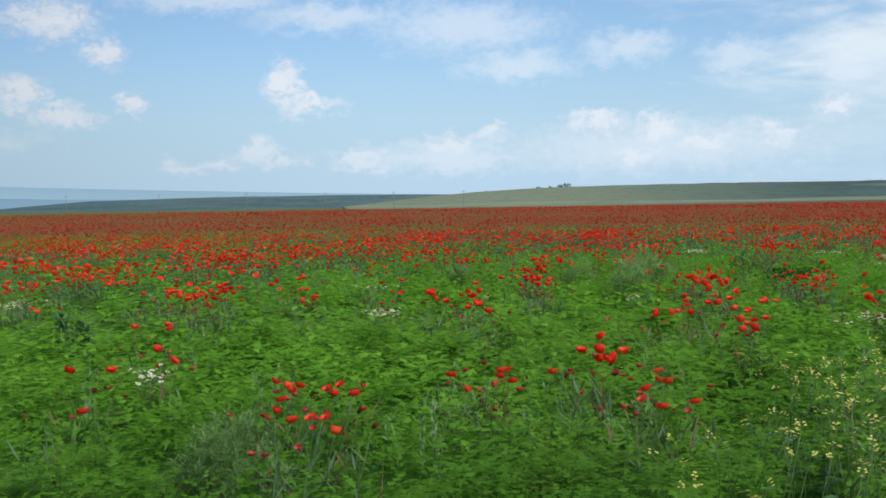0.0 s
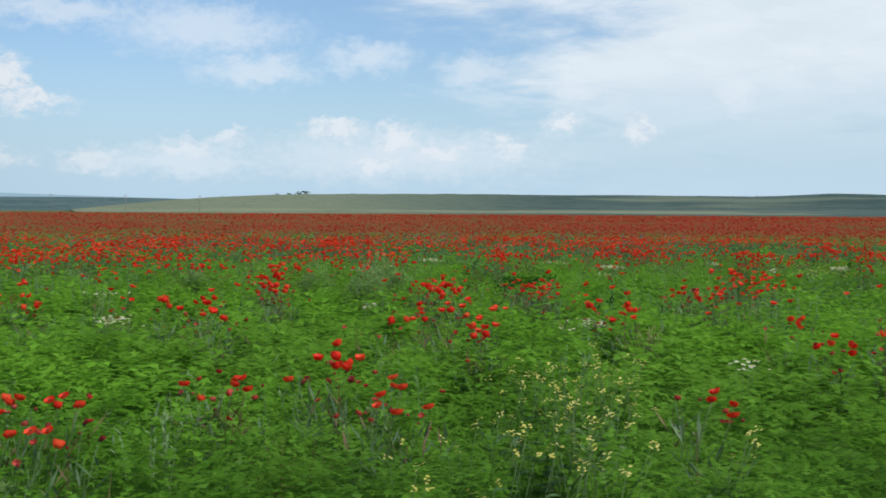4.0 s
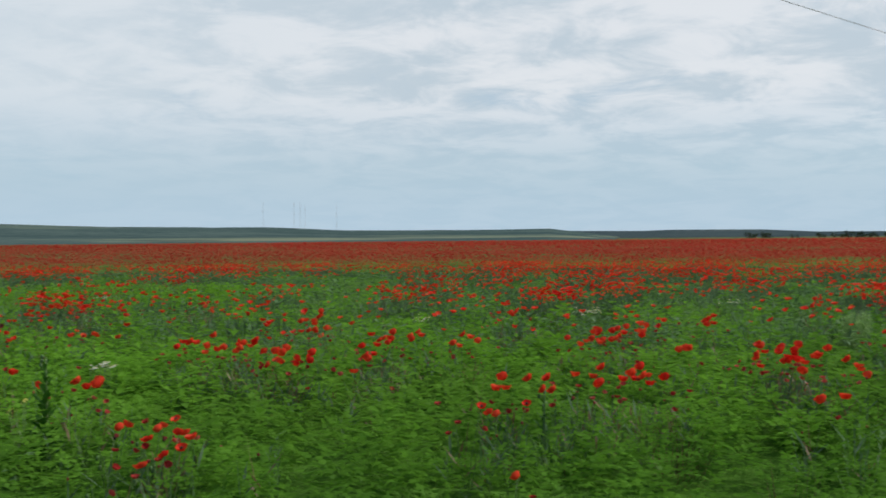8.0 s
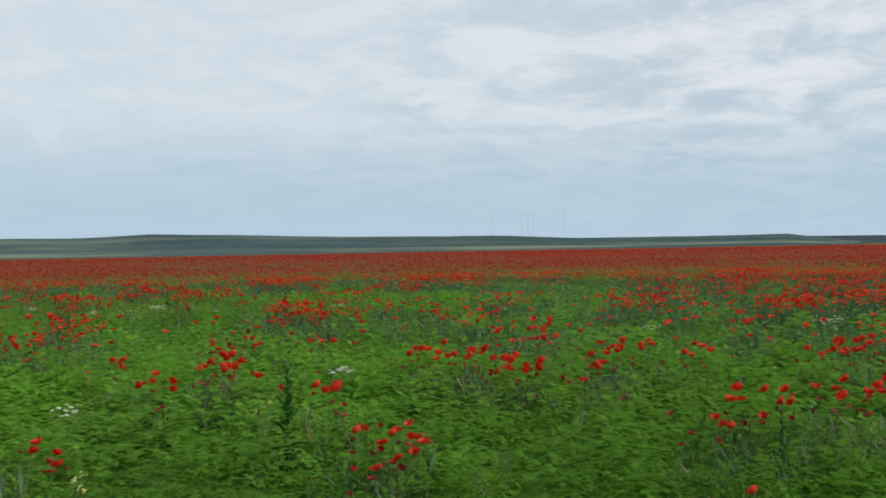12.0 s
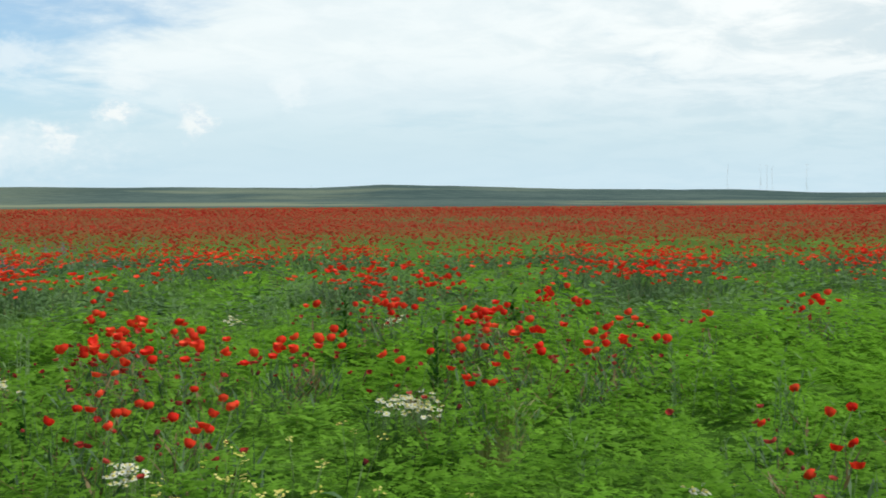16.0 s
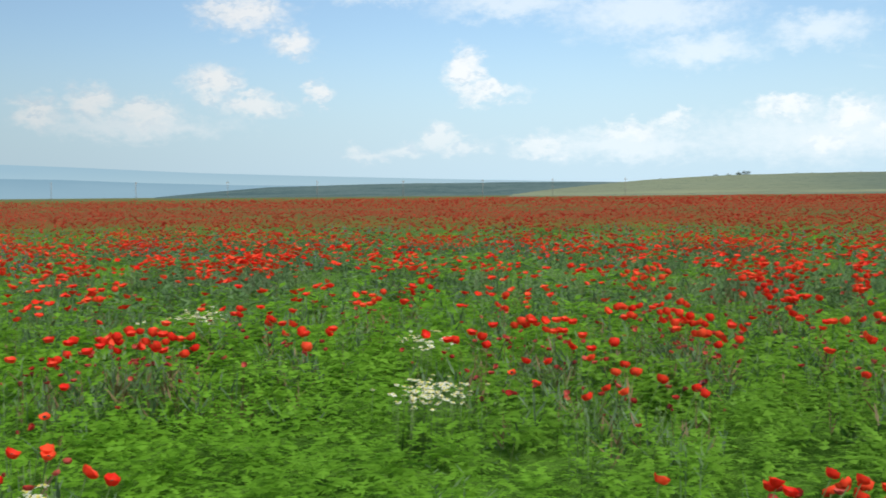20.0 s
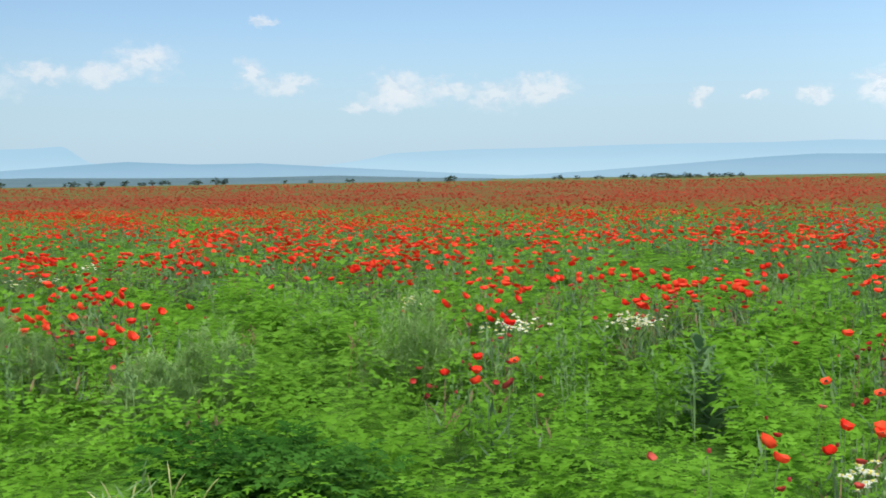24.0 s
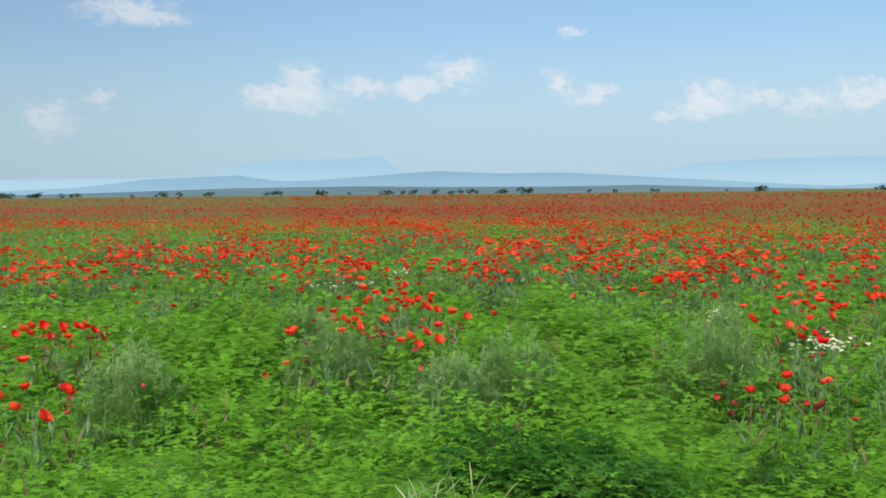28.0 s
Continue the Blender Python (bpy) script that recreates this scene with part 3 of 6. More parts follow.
def crop_band(name, label, templates, places, size, mat=None):
    n = len(places)
    # plants grow lusher and sparser by patches
    zone_factor = 1 + 0.12 * fast_noise(places, 1.4, 5) + 0.17 * fast_noise(places, 0.55, 6) + 0.10 * fast_noise(places, 0.28, 7)
    hole = fast_noise(places, 1.9, 8) + 0.4 * fast_noise(places, 0.7, 9)
    sizes = size * np.clip(zone_factor, 0.72, 1.22) * (0.9 + 0.2 * rng.rand(n)) * np.where(hole < -1.3, 0.66, 1.0)
    places[:, 2] = np.clip(0.055 * fast_noise(places, 0.9, 13) + 0.085 * fast_noise(places, 0.42, 14), -0.21, 0.085)
    leans = WIND[None] * (0.6 + 0.8 * rng.rand(n, 1)) + (rng.rand(n, 2) - 0.5) * 0.3
    v, f = scatter(templates, places, math.atan2(WIND[1], WIND[0]) + rng.normal(0, 0.75, n), sizes, leans)
    return tagged(mesh_object(name, v, f, mat or GREEN, smooth=True), label, "crop", kind="stuff")


def both(r0, r1, per_m2):
    a, b = spread(r0, r1, STAND_A, -97, 27, per_m2), spread(r0, r1, STAND_B, -72, 95, per_m2)
    return np.concatenate([a[(away(a, STAND_B) > 11) | (azimuth(a, STAND_B) < -72) | (azimuth(a, STAND_B) > 95)], b])


crop_band("feathery_crop", "bright green feathery crop leaves leaning in the wind",
          [crop_plant(17, 0.37, 3, s, 0.092, 0.0250) for s in range(8)], both(3.2, 4.7, 56), 1.0)
crop_band("feathery_crop", "bright green feathery crop leaves leaning in the wind",
          [crop_plant(14, 0.37, 2, 10 + s, 0.086, 0.0260) for s in range(8)], both(4.7, 7.0, 50), 1.0)
crop_band("feathery_crop", "bright green feathery crop leaves leaning in the wind",
          [crop_plant(12, 0.37, 0, 30 + s, 0.100, 0.034) for s in range(8)], both(7.0, 11.0, 50), 1.0)
mid = np.concatenate([spread(10.9, 20, STAND_A, -95, 30, 15), spread(10.9, 20, STAND_B, -65, 97, 15)])
under = np.concatenate([spread(0.3, 3.2, STAND_A, 0, 360, 16), spread(0.3, 3.2, STAND_B, 0, 360, 16), spread(3.0, 11.0, STAND_B, 95, 288, 9)])
rest = np.concatenate([spread(20, 38, STAND_A, -95, 30, 5), spread(20, 34, STAND_B, -10, 97, 5)])
for places, long, seed in ((mid, 0.130, 20), (rest, 0.165, 40), (under, 0.11, 60)):
    places = places if long == 0.11 else places[(away(places, STAND_A) > 10.9) & ((away(places, STAND_B) > 10.9) | (azimuth(places, STAND_B) < -67) | (azimuth(places, STAND_B) > 99))]
    weedy = fast_noise(places, 6.0, 41) * 0.7 + fast_noise(places, 1.6, 42) * 0.6 > ({0.130: 0.0, 0.165: -0.5, 0.11: 1.2}[long]) + 1.6 * np.clip((azimuth(places, STAND_B) - 22) / 20, 0, 1)
    crop_band("weed_drift", "grey-green weeds in drifts among the far crop",
              [crop_plant(8, 0.41, 0, seed + 70 + s, long * 0.9, long * 0.2) for s in range(6)], places[weedy], 1.06, GREEN_GREY)
    places = places[~weedy]
    crop_band("crop_beyond", "green feathery crop farther into the field",
              [crop_plant(8, 0.38, 0, seed + s, long, long * 0.32) for s in range(6)], places, 1.0)


# ---- poppies ----
def cup(radius, depth, petals, seed, rows=3, open_=0.5):
    """Separate crinkled petals of one flower, as a list of (points, triangles)."""
    g = random.Random(seed)
    out = []
    for k in range(petals):
        mid = 2 * math.pi * k / petals + g.uniform(-0.15, 0.15)
        span, lift = 2 * math.pi / petals * 0.98, g.uniform(0.78, 1.16)
        v, f, cols = [(0, 0, 0)], [], 5
        for i in range(1, rows + 1):
            s = i / rows
            r = radius * s ** 0.6
            for c in range(cols):
                u = c / (cols - 1) * 2 - 1
                w = mid + span * u * (0.55 + 0.45 * s)
                edge = 1 - 0.10 * u * u * s
                z = depth * lift * s ** 2.2 * (1 + 0.15 * (k % 2)) + math.sin(c * 2.3 + k + seed) * 0.14 * radius * s
                v.append((r * edge * math.cos(w), r * edge * math.sin(w), z * (1 - 0.14 * u * u)))
        for c in range(cols - 1):
            f.append((0, 1 + c, 2 + c))
        for i in range(rows - 1):
            for c in range(cols - 1):
                a = 1 + i * cols + c
                f += [(a, a + cols, a + 1), (a + 1, a + cols, a + cols + 1)]
        out.append((np.array(v), np.array(f)))
    return out


def ball(radius, height, z, sides=7, rings=4):
    v, f = [(0, 0, z)], []
    for i in range(1, rings):
        w = math.pi * i / rings
        for k in range(sides):
            a = 2 * math.pi * k / sides
            v.append((radius * math.sin(w) * math.cos(a), radius * math.sin(w) * math.sin(a), z + height * (1 - math.cos(w)) / 2))
    v.append((0, 0, z + height))
    for k in range(sides):
        f.append((0, 1 + (k + 1) % sides, 1 + k))
        f.append((len(v) - 1, 1 + (rings - 2) * sides + k, 1 + (rings - 2) * sides + (k + 1) % sides))
    for i in range(rings - 2):
        for k in range(sides):
            a, b = 1 + i * sides + k, 1 + i * sides + (k + 1) % sides
            f += [(a, b, b + sides), (a, b + sides, a + sides)]
    return np.array(v), np.array(f)


def placed(shape, m):
    v, f = shape
    m = np.array(m)
    return v @ m[:3, :3].T + m[:3, 3], f


def poppy(seed, height, bud, old, size=0.034):
    """A corn poppy: bent hairy stem, four petals, dark heart, low leaves and perhaps a nodding bud."""
    g = random.Random(seed)
    root = new("poppy")
    bend = (0.10 + g.uniform(-0.04, 0.06), -0.06 + g.uniform(-0.05, 0.05))
    line = [(bend[0] * s * s, bend[1] * s * s, height * s) for s in (0, 0.3, 0.6, 0.85, 1)]
    part("stem", tube(line, [0.0035, 0.003, 0.0026, 0.0022, 0.002], 4), STEM, root)
    head = Matrix.Translation(line[-1]) @ Euler((g.uniform(-0.75, 0.75), g.uniform(-0.6, 0.8), g.uniform(0, 6))).to_matrix().to_4x4()
    for shape in cup(size * g.uniform(0.82, 1.20), size * 0.72 * g.uniform(0.6, 1.25), 4, seed):
        part("petal", placed(shape, head), PETAL_OLD if old else PETAL, root)
    part("seed_head", placed(ball(0.008, 0.013, 0.002), head), HEART, root, "dark poppy seed head")
    if bud:
        side = [(0, 0, height * 0.35), (-0.03, 0.02, height * 0.65), (-0.05, 0.03, height * 0.9), (-0.062, 0.034, height * 0.88), (-0.064, 0.034, height * 0.84)]
        stalk = part("bud_stem", tube(side, [0.0025, 0.0022, 0.002, 0.0018, 0.0016], 4), STEM, root)
        part("bud", placed(ball(0.009, 0.026, -0.026), Matrix.Translation(side[-1])), STEM, stalk, "green nodding bud")
    for k in range(2):
        w = g.uniform(0, 6.28)
        part("leaf", pinnate((0, 0, height * (0.15 + 0.2 * k)), (math.cos(w), math.sin(w), 0.5), 0.13, 0.035, 0.6, 3), GREEN_GREY, root, smooth=False)
    return tagged(root, "faded dark red poppy on a thin bent stem" if old else "bright red corn poppy on a thin bent stem", "flower", "poppies in the field")


# Places on the ground, in metres.
# groups of flowers: x, y, reach across, reach in depth, count
POPPIES_START = (
    (-0.57, 4.33, 0.01, 0.05, 1), (-0.79, 4.32, 0.01, 0.05, 1), (-0.67, 4.39, 0.05, 0.12, 2), (-0.59, 4.74, 0.02, 0.07, 1), (0.75, 4.86, 0.04, 0.11, 2),
    (-0.88, 4.84, 0.02, 0.09, 1), (0.94, 4.94, 0.02, 0.06, 1), (2.23, 4.55, 0.04, 0.09, 2), (0.72, 5.04, 0.02, 0.12, 1), (-0.98, 4.99, 0.06, 0.15, 2),
    (-1.79, 4.76, 0.01, 0.06, 1), (-0.77, 5.19, 0.07, 0.13, 3), (2.25, 4.85, 0.04, 0.13, 2), (0.87, 5.28, 0.03, 0.16, 1), (-0.91, 5.36, 0.05, 0.21, 3),
    (-0.06, 5.63, 0.01, 0.08, 1), (0.88, 5.58, 0.02, 0.09, 1), (0.12, 5.68, 0.06, 0.22, 4), (0.61, 5.71, 0.02, 0.12, 1), (-0.13, 5.75, 0.01, 0.08, 1),
)
POPPIES_START_FAR = (
    (0.83, 5.73, 0.02, 0.08, 1), (0.34, 5.86, 0.02, 0.08, 1), (-2.11, 5.66, 0.02, 0.10, 1), (0.51, 6.07, 0.03, 0.13, 1), (0.77, 6.05, 0.03, 0.21, 1),
    (-2.00, 5.81, 0.01, 0.09, 1), (0.58, 6.18, 0.03, 0.11, 1), (0.70, 6.17, 0.06, 0.18, 4), (-1.72, 6.14, 0.03, 0.19, 1), (0.67, 6.51, 0.02, 0.12, 1),
    (4.24, 5.11, 0.03, 0.14, 2), (4.15, 5.20, 0.02, 0.10, 1), (4.42, 5.43, 0.04, 0.21, 2), (4.24, 5.59, 0.02, 0.13, 1), (-2.10, 6.84, 0.01, 0.12, 1),
    (3.68, 6.34, 0.01, 0.12, 1), (3.94, 6.43, 0.03, 0.16, 2), (4.00, 6.77, 0.04, 0.27, 2), (-2.43, 7.40, 0.02, 0.14, 1), (-2.22, 7.48, 0.05, 0.47, 2),
)
POPPIES_START_FARTHER = (
    (1.84, 7.64, 0.07, 0.21, 3), (4.72, 6.57, 0.02, 0.14, 2), (4.62, 6.78, 0.02, 0.15, 1), (1.87, 8.41, 0.07, 0.59, 5), (1.38, 8.68, 0.09, 0.43, 3),
    (4.99, 7.42, 0.16, 0.75, 14), (4.39, 7.95, 0.09, 0.45, 4), (-0.01, 9.22, 0.05, 0.20, 4), (-0.16, 9.24, 0.02, 0.20, 1), (1.81, 9.11, 0.05, 0.29, 2),
    (2.16, 9.06, 0.09, 0.29, 4), (-0.34, 9.36, 0.02, 0.20, 1), (1.67, 9.38, 0.06, 0.95, 5), (3.43, 9.08, 0.12, 0.62, 8), (-1.67, 10.08, 0.10, 0.58, 4),
    (-0.51, 10.23, 0.08, 0.47, 5), (3.36, 9.97, 0.06, 0.50, 5), (5.99, 9.05, 0.11, 0.38, 7), (-0.16, 10.84, 0.05, 0.89, 7), (6.39, 9.00, 0.04, 0.33, 3),
)
POPPIES_START_BEYOND = (
    (-3.36, 10.61, 0.03, 0.28, 1), (-3.11, 10.91, 0.14, 1.01, 11), (-2.85, 11.23, 0.24, 0.86, 19), (0.48, 12.04, 0.18, 0.65, 14), (5.02, 11.05, 0.15, 0.65, 12),
    (3.50, 11.78, 0.09, 0.41, 4), (7.14, 10.35, 0.06, 0.51, 4), (5.56, 11.26, 0.06, 0.44, 3), (-2.18, 12.32, 0.10, 0.69, 5), (2.33, 12.43, 0.26, 1.60, 35),
    (3.33, 12.25, 0.19, 0.68, 12), (4.94, 11.80, 0.13, 0.72, 8), (3.59, 12.50, 0.23, 0.75, 14), (-0.64, 12.97, 0.26, 0.75, 12), (-5.36, 12.40, 0.21, 0.76, 8),
    (3.16, 14.44, 0.19, 0.93, 8), (3.57, 14.37, 0.22, 0.73, 8), (9.32, 11.91, 0.19, 0.94, 12), (0.35, 15.06, 0.23, 1.44, 19), (8.96, 12.54, 0.19, 0.99, 11),
)
POPPIES_START_LAST = (
    (-5.56, 14.42, 0.31, 1.45, 14), (5.69, 14.71, 0.24, 1.57, 16), (1.12, 17.16, 0.26, 1.60, 22), (-6.97, 16.69, 0.55, 1.60, 27), (6.18, 18.51, 0.39, 1.60, 22),
)
POPPIES_TURN = (
    (4.39, -0.04, 0.02, 0.06, 1), (3.88, 2.09, 0.01, 0.05, 1), (3.23, 3.35, 0.01, 0.06, 1), (3.09, 3.47, 0.01, 0.05, 1), (3.40, 3.49, 0.02, 0.08, 1),
    (3.33, 3.57, 0.02, 0.11, 1), (3.32, 3.74, 0.02, 0.09, 1), (3.61, 3.71, 0.02, 0.06, 1), (3.51, 3.92, 0.02, 0.09, 1), (3.74, 3.96, 0.04, 0.17, 4),
    (5.53, 0.45, 0.03, 0.13, 2), (3.62, 4.11, 0.03, 0.14, 1), (4.73, 2.86, 0.04, 0.10, 2), (5.64, 0.51, 0.04, 0.10, 3), (5.68, 0.88, 0.01, 0.07, 1),
    (5.76, 0.57, 0.02, 0.14, 1), (4.96, 2.88, 0.02, 0.11, 1), (5.07, 2.84, 0.02, 0.08, 1), (5.87, 1.31, 0.02, 0.10, 1), (5.92, 1.53, 0.02, 0.12, 1),
)
POPPIES_TURN_FAR = (
    (6.09, 0.88, 0.03, 0.14, 1), (6.14, 0.68, 0.06, 0.16, 3), (5.34, 3.15, 0.02, 0.11, 1), (5.57, 2.83, 0.01, 0.09, 1), (5.63, 2.94, 0.04, 0.13, 2),
    (6.42, 0.93, 0.03, 0.14, 1), (5.62, 3.17, 0.04, 0.12, 2), (6.59, 0.60, 0.03, 0.12, 2), (6.10, 2.53, 0.03, 0.19, 3), (5.73, 3.35, 0.02, 0.10, 2),
    (6.70, 0.85, 0.03, 0.12, 2), (6.16, 2.75, 0.03, 0.13, 2), (6.79, 0.73, 0.05, 0.15, 4), (6.16, 2.90, 0.07, 0.20, 5), (6.37, 2.70, 0.03, 0.16, 2),
    (7.08, 0.14, 0.01, 0.10, 1), (6.54, 2.89, 0.02, 0.11, 1), (5.72, 4.40, 0.02, 0.12, 1), (7.29, 1.67, 0.02, 0.12, 1), (7.32, 2.07, 0.04, 0.13, 2),
)
POPPIES_TURN_FARTHER = (
    (7.49, 1.78, 0.06, 0.16, 3), (6.21, 4.70, 0.06, 0.17, 2), (6.18, 5.18, 0.02, 0.15, 2), (7.73, 2.51, 0.02, 0.22, 2), (7.88, 2.30, 0.12, 0.37, 14),
    (6.18, 5.38, 0.08, 0.30, 6), (6.11, 5.48, 0.05, 0.51, 5), (8.06, 2.14, 0.06, 0.30, 4), (7.74, 3.06, 0.06, 0.19, 3), (8.13, 2.53, 0.05, 0.20, 4),
    (7.11, 5.35, 0.09, 0.35, 6), (7.66, 4.86, 0.07, 0.36, 5), (6.52, 6.39, 0.28, 0.54, 18), (7.56, 5.52, 0.06, 0.38, 4), (6.51, 6.84, 0.07, 0.40, 4),
    (7.84, 5.47, 0.06, 0.30, 4), (8.67, 4.14, 0.29, 0.50, 18), (9.78, 1.82, 0.17, 0.42, 10), (10.00, 1.52, 0.10, 0.33, 7), (8.12, 6.73, 0.08, 0.37, 5),
)
POPPIES_TURN_BEYOND = (
    (10.40, 2.20, 0.05, 0.37, 4), (9.87, 4.26, 0.16, 0.38, 8), (10.79, 0.98, 0.11, 0.37, 7), (8.24, 7.04, 0.07, 0.51, 5), (7.03, 8.73, 0.11, 0.42, 5),
    (8.32, 7.56, 0.03, 0.28, 3), (10.69, 3.97, 0.07, 0.70, 7), (12.16, 0.08, 0.06, 1.39, 8), (9.68, 8.09, 0.05, 0.44, 3), (11.06, 6.35, 0.10, 1.25, 9),
    (8.36, 11.44, 0.21, 1.06, 8), (14.00, 3.81, 0.11, 1.31, 8), (14.34, 2.65, 0.22, 0.90, 11), (9.66, 11.36, 0.15, 1.40, 8), (15.28, 1.65, 0.31, 1.20, 22),
    (11.10, 11.34, 0.32, 1.57, 16), (10.33, 12.92, 0.21, 1.44, 11), (14.96, 10.52, 0.46, 1.60, 19),
)
POPPIES_RIGHT = (
    (9.66, 15.66, 0.03, 0.05, 3), (10.58, 14.61, 0.02, 0.05, 2), (9.72, 15.89, 0.02, 0.06, 2), (9.78, 15.88, 0.02, 0.06, 2), (10.75, 14.66, 0.03, 0.07, 2),
    (10.82, 14.75, 0.02, 0.06, 2), (11.39, 15.38, 0.02, 0.07, 1), (11.48, 15.27, 0.02, 0.07, 1), (11.56, 15.41, 0.01, 0.04, 1), (11.53, 15.63, 0.01, 0.08, 1),
    (11.72, 15.46, 0.03, 0.08, 2), (11.11, 16.41, 0.01, 0.05, 1), (11.27, 16.33, 0.02, 0.07, 1), (11.43, 16.61, 0.01, 0.06, 1), (11.54, 16.65, 0.01, 0.07, 1),
    (12.00, 16.20, 0.02, 0.08, 1), (11.99, 16.39, 0.02, 0.09, 1), (11.70, 16.81, 0.02, 0.11, 1), (12.49, 15.88, 0.01, 0.07, 1), (11.89, 17.09, 0.01, 0.08, 1),
)
POPPIES_RIGHT_FAR = (
    (12.70, 16.07, 0.01, 0.08, 1), (11.83, 17.33, 0.03, 0.10, 1), (12.36, 16.73, 0.14, 0.28, 10), (12.80, 16.60, 0.03, 0.11, 1), (12.21, 17.50, 0.02, 0.09, 1),
    (13.08, 16.56, 0.04, 0.12, 3), (13.76, 16.40, 0.03, 0.13, 2), (13.26, 17.48, 0.04, 0.15, 2), (13.59, 17.06, 0.02, 0.15, 2), (13.76, 17.35, 0.04, 0.16, 2),
    (14.18, 16.82, 0.10, 0.45, 8), (13.15, 19.28, 0.02, 0.39, 3), (14.61, 18.05, 0.03, 0.33, 3), (14.72, 17.92, 0.04, 0.25, 3), (15.00, 17.90, 0.07, 0.34, 4),
    (14.32, 20.04, 0.04, 0.26, 3), (16.19, 17.49, 0.12, 0.39, 8), (16.74, 19.27, 0.14, 0.65, 14), (17.20, 18.60, 0.17, 0.76, 16), (15.98, 20.37, 0.14, 0.54, 11),
)
POPPIES_MIDDLE = (
    (9.25, 18.15, 0.01, 0.04, 1), (9.49, 18.10, 0.02, 0.06, 1), (9.58, 18.08, 0.02, 0.05, 1), (9.69, 18.07, 0.02, 0.08, 1), (9.25, 18.39, 0.01, 0.05, 1),
    (9.68, 18.26, 0.01, 0.05, 1), (9.58, 18.41, 0.02, 0.05, 1), (9.48, 18.45, 0.01, 0.04, 1), (9.74, 18.48, 0.01, 0.06, 1), (9.15, 18.70, 0.01, 0.07, 1),
    (9.26, 18.75, 0.02, 0.07, 1), (9.81, 18.67, 0.01, 0.06, 1), (9.42, 18.88, 0.02, 0.09, 1), (9.49, 18.90, 0.02, 0.07, 1), (9.95, 18.75, 0.02, 0.07, 1),
    (9.39, 18.97, 0.02, 0.06, 1), (8.12, 19.16, 0.01, 0.06, 1), (9.60, 18.96, 0.02, 0.06, 1), (8.20, 19.24, 0.02, 0.06, 1), (9.99, 18.90, 0.02, 0.06, 1),
)
POPPIES_MIDDLE_FAR = (
    (11.08, 18.44, 0.02, 0.08, 1), (9.88, 19.06, 0.01, 0.07, 1), (11.21, 18.52, 0.02, 0.08, 1), (11.13, 18.67, 0.03, 0.09, 1), (11.25, 18.70, 0.01, 0.07, 1),
    (11.11, 18.88, 0.01, 0.07, 1), (9.67, 19.58, 0.04, 0.11, 2), (8.96, 19.81, 0.02, 0.08, 1), (11.48, 18.87, 0.01, 0.08, 1), (11.05, 19.16, 0.04, 0.16, 2),
    (11.36, 19.01, 0.02, 0.10, 1), (11.64, 19.00, 0.02, 0.10, 1), (8.82, 20.12, 0.01, 0.08, 1), (10.22, 19.97, 0.02, 0.14, 1), (10.81, 19.87, 0.03, 0.14, 1),
    (8.19, 20.48, 0.03, 0.09, 1), (10.72, 19.97, 0.01, 0.10, 1), (10.60, 20.03, 0.03, 0.10, 2), (10.06, 20.23, 0.04, 0.35, 3), (9.64, 20.43, 0.02, 0.24, 2),
)
POPPIES_MIDDLE_FARTHER = (
    (12.16, 19.24, 0.02, 0.14, 2), (9.13, 20.59, 0.03, 0.12, 2), (12.38, 19.14, 0.02, 0.12, 2), (10.40, 20.35, 0.05, 0.13, 3), (11.07, 20.09, 0.03, 0.20, 3),
    (12.49, 19.17, 0.03, 0.15, 2), (10.01, 20.53, 0.06, 0.45, 12), (9.31, 20.72, 0.05, 0.30, 3), (10.93, 20.24, 0.07, 0.26, 6), (11.97, 19.75, 0.09, 0.21, 5),
    (8.35, 20.95, 0.14, 0.25, 11), (9.89, 20.74, 0.04, 0.39, 4), (12.20, 19.64, 0.04, 0.21, 2), (11.33, 20.20, 0.02, 0.14, 2), (11.33, 20.36, 0.04, 0.23, 2),
    (10.73, 20.65, 0.04, 0.54, 3), (12.91, 19.45, 0.03, 0.40, 3), (10.61, 20.87, 0.11, 0.24, 5), (12.92, 19.61, 0.04, 0.42, 3), (12.78, 19.83, 0.02, 0.12, 1),
)
POPPIES_MIDDLE_BEYOND = (
    (10.25, 21.22, 0.08, 0.25, 6), (8.96, 21.49, 0.15, 0.30, 6), (12.70, 20.11, 0.12, 0.25, 6), (9.35, 21.65, 0.08, 0.26, 3), (8.18, 21.87, 0.10, 0.61, 8),
    (12.62, 20.44, 0.08, 0.33, 5), (10.52, 21.78, 0.06, 0.36, 10), (13.47, 20.14, 0.03, 0.14, 2), (10.83, 21.71, 0.06, 0.30, 6), (13.61, 20.08, 0.04, 0.18, 3),
    (12.81, 20.96, 0.13, 0.45, 12), (10.43, 22.59, 0.04, 0.43, 4), (13.37, 21.39, 0.09, 0.35, 8), (8.93, 23.09, 0.18, 0.64, 14), (12.21, 22.50, 0.09, 0.25, 3),
    (12.80, 22.21, 0.24, 0.70, 22), (9.54, 23.51, 0.05, 0.30, 4), (14.26, 21.47, 0.07, 0.25, 4), (14.69, 22.50, 0.16, 0.88, 11), (11.01, 24.41, 0.07, 0.32, 5),
)
POPPIES_MIDDLE_LAST = (
    (9.75, 25.06, 0.08, 1.51, 11), (9.04, 25.43, 0.29, 1.56, 35), (13.98, 24.50, 0.12, 0.91, 11), (14.78, 24.55, 0.25, 0.97, 19),
)
